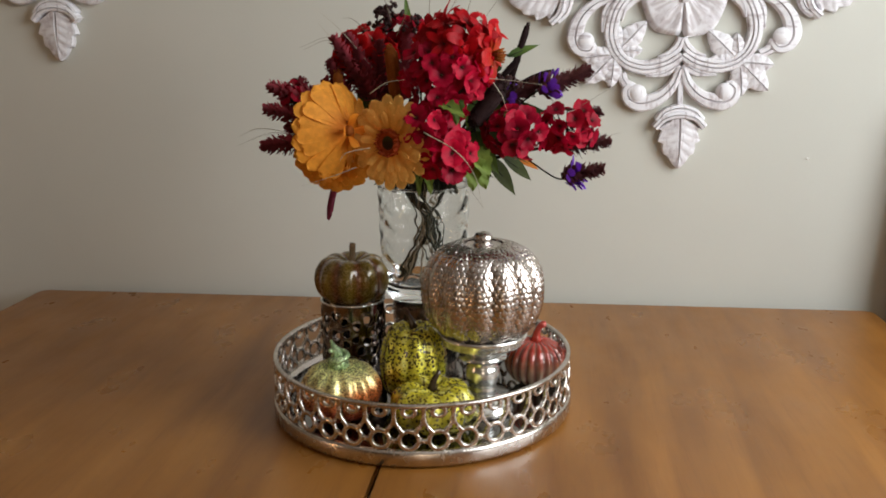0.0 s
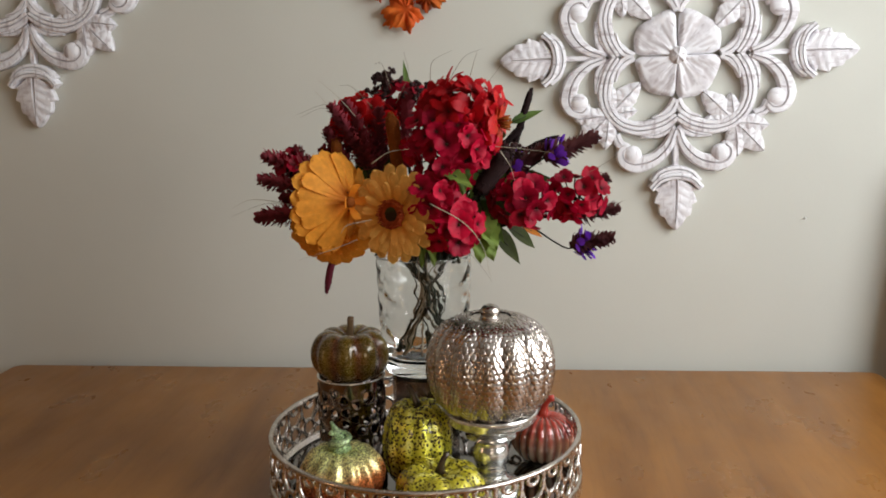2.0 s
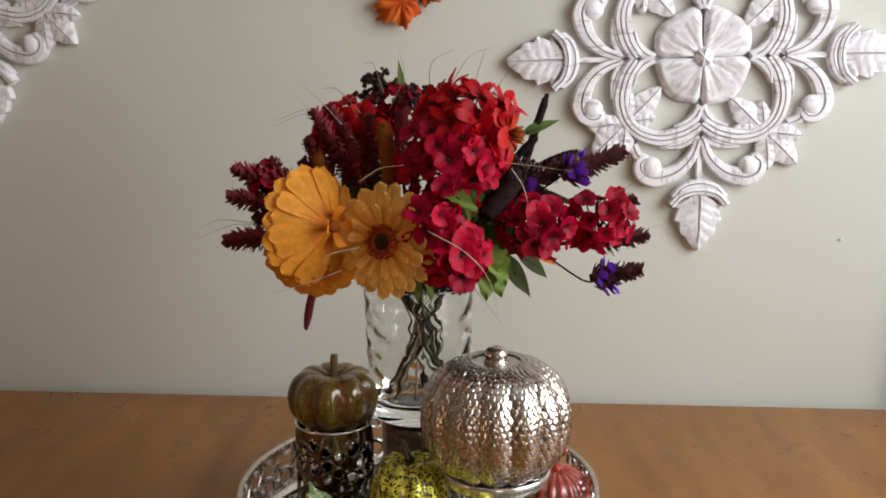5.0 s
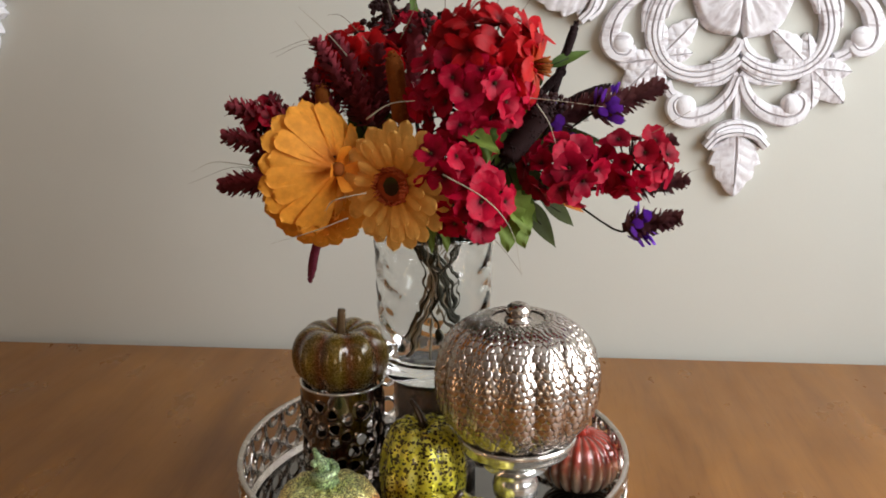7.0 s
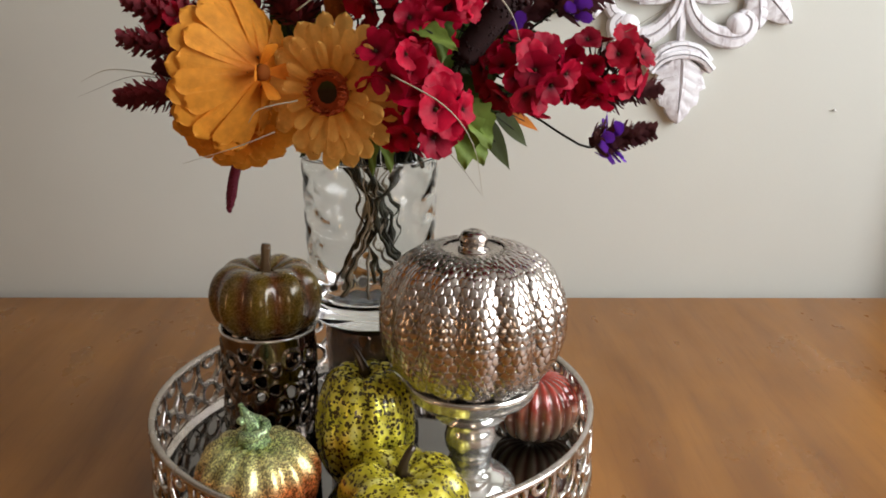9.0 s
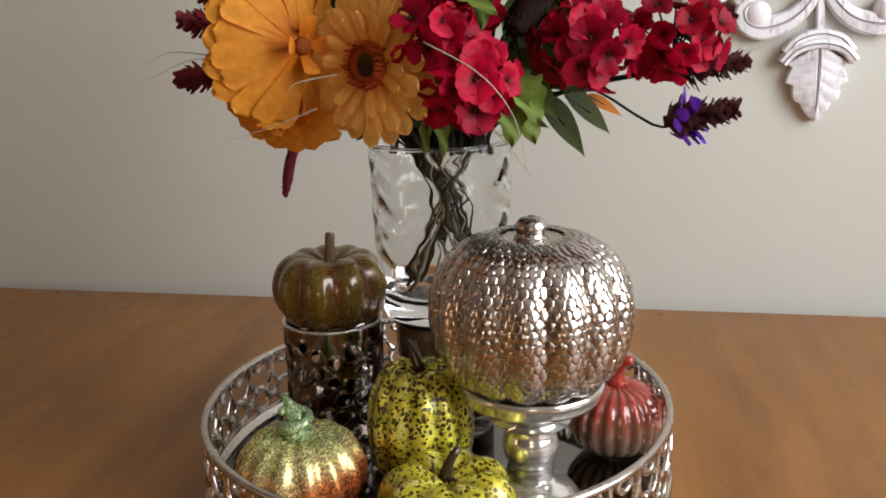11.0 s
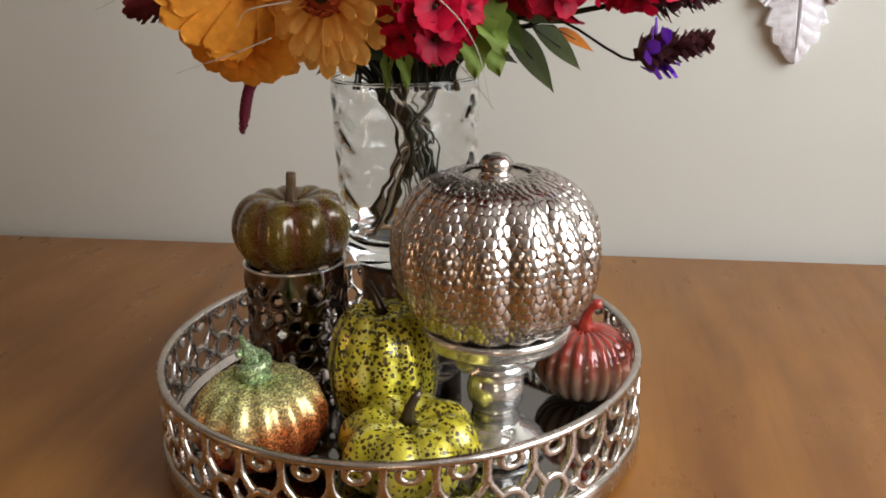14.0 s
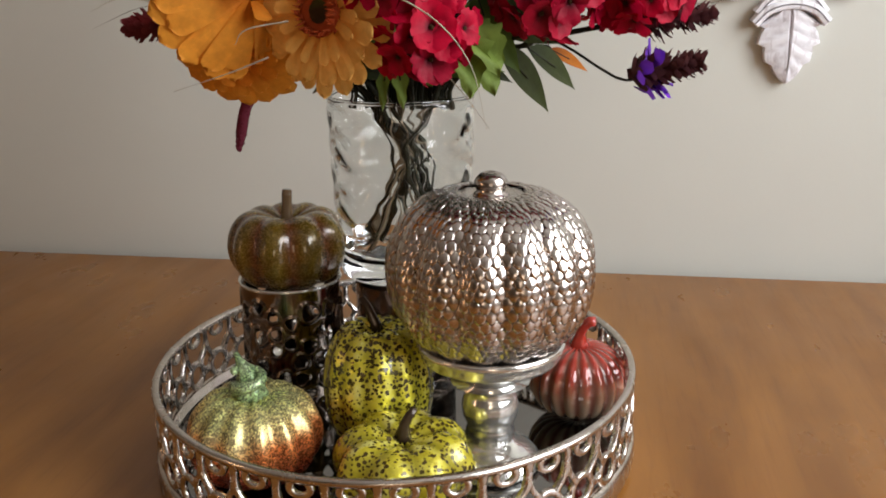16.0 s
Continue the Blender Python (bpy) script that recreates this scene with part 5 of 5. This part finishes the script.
def grass(points, radius=0.0005):
    t = thing("grass_blade", points[0], "thin dry curling grass blade", "grass blade", "dry grass blades")
    o = Vector(points[0])
    local = [Vector(p) - o for p in points]
    p = [local[0] * 2 - local[1]] + local + [local[-1] * 2 - local[-2]]
    path = []
    for a, b, c, d in zip(p, p[1:], p[2:], p[3:]):
        for i in range(6):
            s = i / 6
            path.append(0.5 * ((2 * b) + (c - a) * s + (2 * a - 5 * b + 4 * c - d) * s * s + (3 * b - a - 3 * c + d) * s ** 3))
    path.append(local[-1])
    n = len(path)
    part("blade", tube_bm(path, [radius * (1.25 - i / n) for i in range(n)], 5), M_STRAW if 0.0005 <= radius < 0.001 else M_GRASS, t)
    return t


grass([(-0.1532, 0.0000, 1.1085), (-0.1799, -0.0100, 1.1154), (-0.2035, -0.0100, 1.1165), (-0.2225, -0.0150, 1.1079)])
grass([(-0.1592, 0.0000, 1.1085), (-0.1889, 0.0000, 1.1103), (-0.2306, 0.0000, 1.0947)], 0.0003)
grass([(-0.0549, -0.0100, 1.1907), (-0.0871, -0.0150, 1.2304), (-0.1136, -0.0200, 1.2556)])
grass([(-0.0734, 0.0000, 1.2044), (-0.1018, 0.0000, 1.2217), (-0.1219, 0.0000, 1.2433)])
grass([(-0.0808, 0.0100, 1.2097), (-0.1095, 0.0100, 1.2271), (-0.1469, 0.0050, 1.2149)], 0.0004)
grass([(-0.0792, 0.0000, 1.2044), (-0.1105, 0.0000, 1.2229), (-0.1417, 0.0000, 1.2117)], 0.0003)
grass([(-0.0436, -0.0900, 1.1649), (-0.0243, -0.0950, 1.1773), (-0.0025, -0.1000, 1.1807)], 0.0006)
grass([(-0.0346, 0.0200, 1.2435), (-0.0445, 0.0200, 1.2721), (-0.0538, 0.0200, 1.2733)], 0.0004)
grass([(-0.0268, 0.0000, 1.2268), (-0.0119, 0.0000, 1.2603), (-0.0166, 0.0000, 1.2852)], 0.0004)
grass([(0.0135, 0.0000, 1.2489), (0.0166, 0.0000, 1.2738), (0.0387, 0.0000, 1.2862)], 0.0004)
grass([(0.0357, 0.0100, 1.2543), (0.0530, 0.0100, 1.2792), (0.0756, 0.0100, 1.2884)], 0.0003)
grass([(0.0588, 0.0000, 1.2540), (0.0645, 0.0000, 1.2733), (0.0690, 0.0000, 1.2870)], 0.0004)
grass([(0.0756, 0.0100, 1.2427), (0.0898, 0.0100, 1.2622), (0.1039, 0.0100, 1.2787)], 0.0003)
grass([(0.1590, -0.0300, 1.1385), (0.1917, -0.0300, 1.1468), (0.2266, -0.0300, 1.1671)], 0.0004)
grass([(0.2006, -0.0100, 1.1130), (0.2231, -0.0100, 1.1102), (0.2426, -0.0100, 1.1142)], 0.0003)
grass([(0.0815, -0.0700, 1.1810), (0.1076, -0.0750, 1.1792), (0.1490, -0.0800, 1.1742)], 0.0005)
grass([(0.0945, -0.0800, 1.1765), (0.1049, -0.0850, 1.1613), (0.1102, -0.0850, 1.1446)], 0.0005)
grass([(0.0214, -0.1250, 1.1256), (0.0566, -0.1300, 1.1061), (0.0766, -0.1200, 1.0784), (0.0848, -0.1100, 1.0391)], 0.0005)
grass([(0.0400, -0.1000, 1.0899), (0.0660, -0.1000, 1.0633), (0.0849, -0.0950, 1.0373)], 0.0004)
grass([(-0.0635, -0.0800, 1.0802), (-0.0900, -0.0850, 1.0702), (-0.1298, -0.0850, 1.0578)], 0.0005)
grass([(-0.0451, -0.0900, 1.1039), (-0.0702, -0.1000, 1.0992), (-0.0784, -0.1000, 1.0896)], 0.0005)
grass([(-0.0555, 0.0000, 1.2242), (-0.0779, 0.0000, 1.2469), (-0.0922, 0.0000, 1.2487)], 0.0004)
for k in range(9):
    a = _lr.uniform(0, 6.283)
    p0 = Vector((VX + 0.03 * math.cos(a), VY + 0.03 * math.sin(a), VZ0 + 0.02))
    grass([tuple(p0), (VX + _lr.uniform(-0.012, 0.012), VY + _lr.uniform(-0.015, 0.015), 0.97), (VX - 0.03 * math.cos(a + 0.6), VY - 0.03 * math.sin(a + 0.6), 1.045)], _lr.uniform(0.0012, 0.0024))

# ---- carved wall medallions ----


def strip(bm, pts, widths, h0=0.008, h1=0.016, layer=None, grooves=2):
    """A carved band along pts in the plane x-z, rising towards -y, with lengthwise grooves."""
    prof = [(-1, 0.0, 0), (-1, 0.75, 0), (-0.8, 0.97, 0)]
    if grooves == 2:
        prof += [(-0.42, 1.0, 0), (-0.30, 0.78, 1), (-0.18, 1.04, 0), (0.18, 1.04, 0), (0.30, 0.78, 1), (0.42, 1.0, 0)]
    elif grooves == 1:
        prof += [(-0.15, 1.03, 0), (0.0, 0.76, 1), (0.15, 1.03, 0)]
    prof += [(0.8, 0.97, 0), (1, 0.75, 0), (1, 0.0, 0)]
    n = len(pts)
    if isinstance(widths, (int, float)):
        widths = [widths] * n
    rows = []
    for i, (x, z) in enumerate(pts):
        (ax, az), (bx, bz) = pts[max(i - 1, 0)], pts[min(i + 1, n - 1)]
        d = Vector((bx - ax, bz - az)).normalized()
        side = Vector((-d.y, d.x))
        row = []
        for q, h, g in prof:
            v = bm.verts.new((x + side.x * q * widths[i], -h * h1, z + side.y * q * widths[i]))
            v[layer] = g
            row.append(v)
        rows.append(row)
    for a, b in zip(rows, rows[1:]):
        for j in range(len(prof) - 1):
            bm.faces.new((a[j], a[j + 1], b[j + 1], b[j]))
    bm.faces.new(rows[0])
    bm.faces.new(rows[-1][::-1])


def leaf_relief(bm, at, angle, length, width, layer, teeth=4, h1=0.018, deep=0.12, blunt=0.5, back=0.0):
    """A carved leaf that lies in the x-z plane and grows from at along angle, with midrib, side veins and toothed edge."""
    ca, sa = math.cos(angle), math.sin(angle)
    n, across = 24, (-1, -0.97, -0.66, -0.33, -0.08, 0.0, 0.08, 0.33, 0.66, 0.97, 1)
    rows = []
    for i in range(n + 1):
        u = i / n
        w = width * 0.5 * (0.32 + 0.68 * math.sin(math.pi * min(u / blunt, 1) * 0.5)) * (1 if u < blunt else math.cos((u - blunt) / (1 - blunt) * math.pi * 0.5) ** 0.8)
        tooth = 1 - deep * (1 - (u * teeth) % 1.0) if u < 0.93 else 1.0
        w = max(w * tooth, 0.0006)
        row = []
        for k, v in enumerate(across):
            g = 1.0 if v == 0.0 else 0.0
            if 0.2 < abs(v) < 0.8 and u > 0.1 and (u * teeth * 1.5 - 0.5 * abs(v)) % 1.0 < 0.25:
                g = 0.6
            edge = 0.0 if abs(v) == 1 else (0.72 if abs(v) > 0.9 else 1.0 - 0.14 * abs(v))
            hgt = h1 * edge * (1 - 0.25 * g) * (0.82 + 0.18 * math.sin(math.pi * u))
            y = u * length - back * abs(v) * width
            x, z = v * w, y
            vert = bm.verts.new((at[0] + z * ca - x * sa, -hgt, at[1] + z * sa + x * ca))
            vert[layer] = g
            row.append(vert)
        rows.append(row)
    for a, b in zip(rows, rows[1:]):
        for j in range(len(across) - 1):
            bm.faces.new((a[j], a[j + 1], b[j + 1], b[j]))
    bm.faces.new(rows[0])
    bm.faces.new(rows[-1][::-1])


def smooth_path(points, n=14):
    """A rounded path through points (Catmull-Rom)."""
    p = [Vector(q) for q in points]
    p = [p[0] * 2 - p[1]] + p + [p[-1] * 2 - p[-2]]
    out = []
    for a, b, c, d in zip(p, p[1:], p[2:], p[3:]):
        for i in range(n):
            t = i / n
            out.append(0.5 * ((2 * b) + (c - a) * t + (2 * a - 5 * b + 4 * c - d) * t * t + (3 * b - a - 3 * c + d) * t ** 3))
    out.append(p[-2])
    return [tuple(q) for q in out]


def taper(n, a, b, c):
    return [(a + (b - a) * 2 * i / (n - 1)) if i < (n - 1) / 2 else (b + (c - b) * (2 * i / (n - 1) - 1)) for i in range(n)]


def grooved_bm():
    bm = bmesh.new()
    return bm, bm.verts.layers.float.new("groove")


U = 0.28 / 325   # one carving unit


def medallion_parts(parent):
    # one arm points along -z, the other three are turned copies
    pieces = []

    def carve(name, build):
        bm, la = grooved_bm()
        build(bm, la)
        bmesh.ops.recalc_face_normals(bm, faces=bm.faces)
        me = bpy.data.meshes.new(name)
        bm.to_mesh(me)
        bm.free()
        me.polygons.foreach_set("use_smooth", [True] * len(me.polygons))
        me.set_sharp_from_angle(angle=radians(32))
        me.materials.append(M_CARVED)
        pieces.append((name, me))

    def band(name, pts, widths, h1, grooves=1):
        def build(bm, la):
            path = smooth_path([(x * U, -z * U) for x, z in pts], 6)
            strip(bm, path, taper(len(path), *[w * U for w in widths]), h1=h1, layer=la, grooves=grooves)
        carve(name, build)

    for s in (-1, 1):
        def P(*pts):
            return [(s * x, z) for x, z in pts]
        band("inner_leaf", P((1, 82), (9, 100), (24, 112), (46, 117)), (8, 10, 2), 0.0150)
        band("frame_moulding", P((2, 112), (30, 129), (68, 137), (100, 130), (120, 116)), (13, 14, 12), 0.016, 2)
        band("under_moulding", P((4, 132), (32, 148), (68, 154)), (9, 8, 2), 0.0125)
        band("scroll", P((3, 140), (16, 172), (42, 197), (76, 207), (98, 199), (103, 182), (94, 172)), (7, 17, 8), 0.0160)
        band("bridge", P((92, 176), (108, 166), (116, 148)), (10, 9, 9), 0.013)
        carve("scroll_eye", lambda bm, la: bmesh.ops.create_uvsphere(bm, u_segments=14, v_segments=8, radius=18 * U, matrix=Matrix.LocRotScale((s * 84 * U, -0.0120, -187 * U), None, (1, 0.55, 1))))
    band("rib", [(0, 150), (0, 188), (0, 226)], (5, 5, 5), 0.012, 0)
    # corner leaves, on the diagonal
    for turn, ln, wd in ((-45, 80, 50), (-6, 66, 42), (-84, 66, 42)):
        carve("corner_leaf", lambda bm, la: leaf_relief(bm, (110 * U, -130 * U), radians(turn), ln * U, wd * U, la, 3, 0.0165, 0.16, 0.5))
    for turn, ln, wd in ((135, 84, 46), (96, 54, 32), (174, 54, 32)):
        carve("corner_leaf", lambda bm, la: leaf_relief(bm, (108 * U, -128 * U), radians(turn), ln * U, wd * U, la, 3, 0.0155, 0.14, 0.5))
    # leaf-shaped tip with a double collar
    bm, la = grooved_bm()
    leaf_relief(bm, (0, -226 * U), radians(-90), 101 * U, 92 * U, la, 4, 0.0185, 0.24, 0.30, -0.12)
    for z, w, h in ((226, 44, 0.0175), (239, 48, 0.0205)):
        path = smooth_path([(-w * U, -(z + 16) * U), (-w * 0.62 * U, -(z - 2) * U), (0, -(z - 9) * U), (w * 0.62 * U, -(z - 2) * U), (w * U, -(z + 16) * U)], 5)
        strip(bm, path, 7 * U, h1=h, layer=la, grooves=1)
    tip = bpy.data.meshes.new("leaf_tip")
    bmesh.ops.recalc_face_normals(bm, faces=bm.faces)
    bm.to_mesh(tip)
    bm.free()
    tip.polygons.foreach_set("use_smooth", [True] * len(tip.polygons))
    tip.set_sharp_from_angle(angle=radians(32))
    tip.materials.append(M_CARVED)
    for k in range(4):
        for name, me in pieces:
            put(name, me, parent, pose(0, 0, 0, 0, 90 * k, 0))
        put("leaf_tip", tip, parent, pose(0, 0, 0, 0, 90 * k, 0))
    # flower of four broad petals on the diagonals
    for k in range(4):
        rows, gr = [], []
        for i in range(13):
            u = i / 12
            row = []
            for j in range(17):
                v = j / 8 - 1
                half = radians(44.6) * (1 - 0.10 * max(0.0, u - 0.8) / 0.2)
                reach = (13 + 74 * u) * (1 - 0.07 * abs(v) ** 4 * u) * (1 + 0.03 * math.sin(5 * v + k) * u)
                h = 0.0140 + 0.0045 * math.sin(math.pi * min(u * 0.75 + 0.25, 1)) - 0.002 * (1 - abs(v)) ** 2 * u + 0.0009 * math.sin(8 * v + k)
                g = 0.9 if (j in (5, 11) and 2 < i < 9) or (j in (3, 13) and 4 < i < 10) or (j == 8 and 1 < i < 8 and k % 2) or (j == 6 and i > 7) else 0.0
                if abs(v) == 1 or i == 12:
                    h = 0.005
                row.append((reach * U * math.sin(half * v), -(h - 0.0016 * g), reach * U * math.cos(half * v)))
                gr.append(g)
            rows.append(row)
        flat_gr = gr[:]
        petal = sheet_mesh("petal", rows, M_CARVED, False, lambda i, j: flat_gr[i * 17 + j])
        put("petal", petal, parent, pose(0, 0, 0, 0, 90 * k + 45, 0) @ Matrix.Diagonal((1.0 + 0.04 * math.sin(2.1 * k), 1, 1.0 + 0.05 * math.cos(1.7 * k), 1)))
    bm, la = grooved_bm()
    bmesh.ops.create_uvsphere(bm, u_segments=16, v_segments=8, radius=17 * U, matrix=Matrix.LocRotScale((0, -0.016, 0), None, (1, 0.5, 1)))
    for k in range(3):
        a = radians(60 * k + 15)
        strip(bm, [(-15 * U * math.cos(a), -15 * U * math.sin(a)), (15 * U * math.cos(a), 15 * U * math.sin(a))], 2.2 * U, h1=0.0255, layer=la, grooves=0)
    finish("flower_boss", bm, M_CARVED, parent)


PANEL_Y = WALL_Y - 0.001
panel = thing("wall_medallion", (0.3805, PANEL_Y, 1.2910), "whitewashed carved wooden medallion hanging on the wall", "wall decoration", "carved wall medallions")
medallion_parts(panel)
panel.matrix_world = pose(0.3805, PANEL_Y, 1.2910, 0, -1.0, 0)
copy_thing(panel, pose(-0.716, PANEL_Y, 1.4775, 0, 0.5, 0))

# ---- orange leaves pinned to the wall ----


def maple_bm(size):
    lobes = [(-90, 0.30), (-62, 0.42), (-35, 0.68), (-20, 0.60), (0, 0.66), (20, 0.86), (34, 0.70), (52, 0.70), (70, 0.90), (80, 0.80), (90, 1.0)]
    full = lobes + [(180 - a, r) for a, r in lobes[-2::-1]]
    pts = []
    for (a0, r0), (a1, r1) in zip(full, full[1:] + full[:1]):
        if a1 < a0:
            a1 += 360
        for k in range(3):
            t = k / 3
            pts.append((a0 + (a1 - a0) * t, (r0 + (r1 - r0) * t) * (1.0 - 0.10 * (k == 1))))
    bm = bmesh.new()
    c = bm.verts.new((0, 0, 0.0))
    rim, mid = [], []
    for a, r in pts:
        x, y = r * math.cos(radians(a)) * size, r * math.sin(radians(a)) * size
        mid.append(bm.verts.new((x * 0.5, y * 0.5, 0.004 * math.sin(a * 0.2) + 0.003)))
        rim.append(bm.verts.new((x, y, 0.010 * math.sin(a * 0.11 + 1) - 0.006 * r)))
    n = len(pts)
    for i in range(n):
        j = (i + 1) % n
        bm.faces.new((c, mid[i], mid[j]))
        bm.faces.new((mid[i], rim[i], rim[j], mid[j]))
    return bm


def maple(at, turn, size, lean):
    t = thing("maple_leaf", at, "orange cloth maple leaf hung on the wall", "leaf", "orange maple leaves")
    blade = part("blade", maple_bm(size), M_MAPLE, t, recalc=True)
    so = blade.modifiers.new("thick", 'SOLIDIFY')
    so.thickness = 0.0008
    part("leaf_stalk", tube_bm([(0, -size * 0.25, 0), (0.002, -size * 0.45, 0.002), (0.006, -size * 0.6, 0.004)], 0.0009, 6), M_MAPLE, t)
    t.matrix_world = pose(*at, 90 + lean, 0, 0) @ pose(0, 0, 0, 0, 0, turn)
    return t


maple((-0.066, 0.480, 1.374), 120, 0.048, -12)
maple((-0.030, 0.474, 1.393), -110, 0.034, 14)
maple((-0.112, 0.478, 1.414), 118, 0.034, -6)
# small nail left in the wall
nail = tagged(finish("nail", lathe_bm([(0.0, 0.0), (0.0009, 0.0), (0.0009, 0.003), (0.0020, 0.003), (0.0020, 0.004), (0.0, 0.0045)], 10), M_TRIM), "small pale nail stuck in the wall", "nail")
nail.matrix_world = pose(0.603, WALL_Y, 1.018, 90, 0, 0)
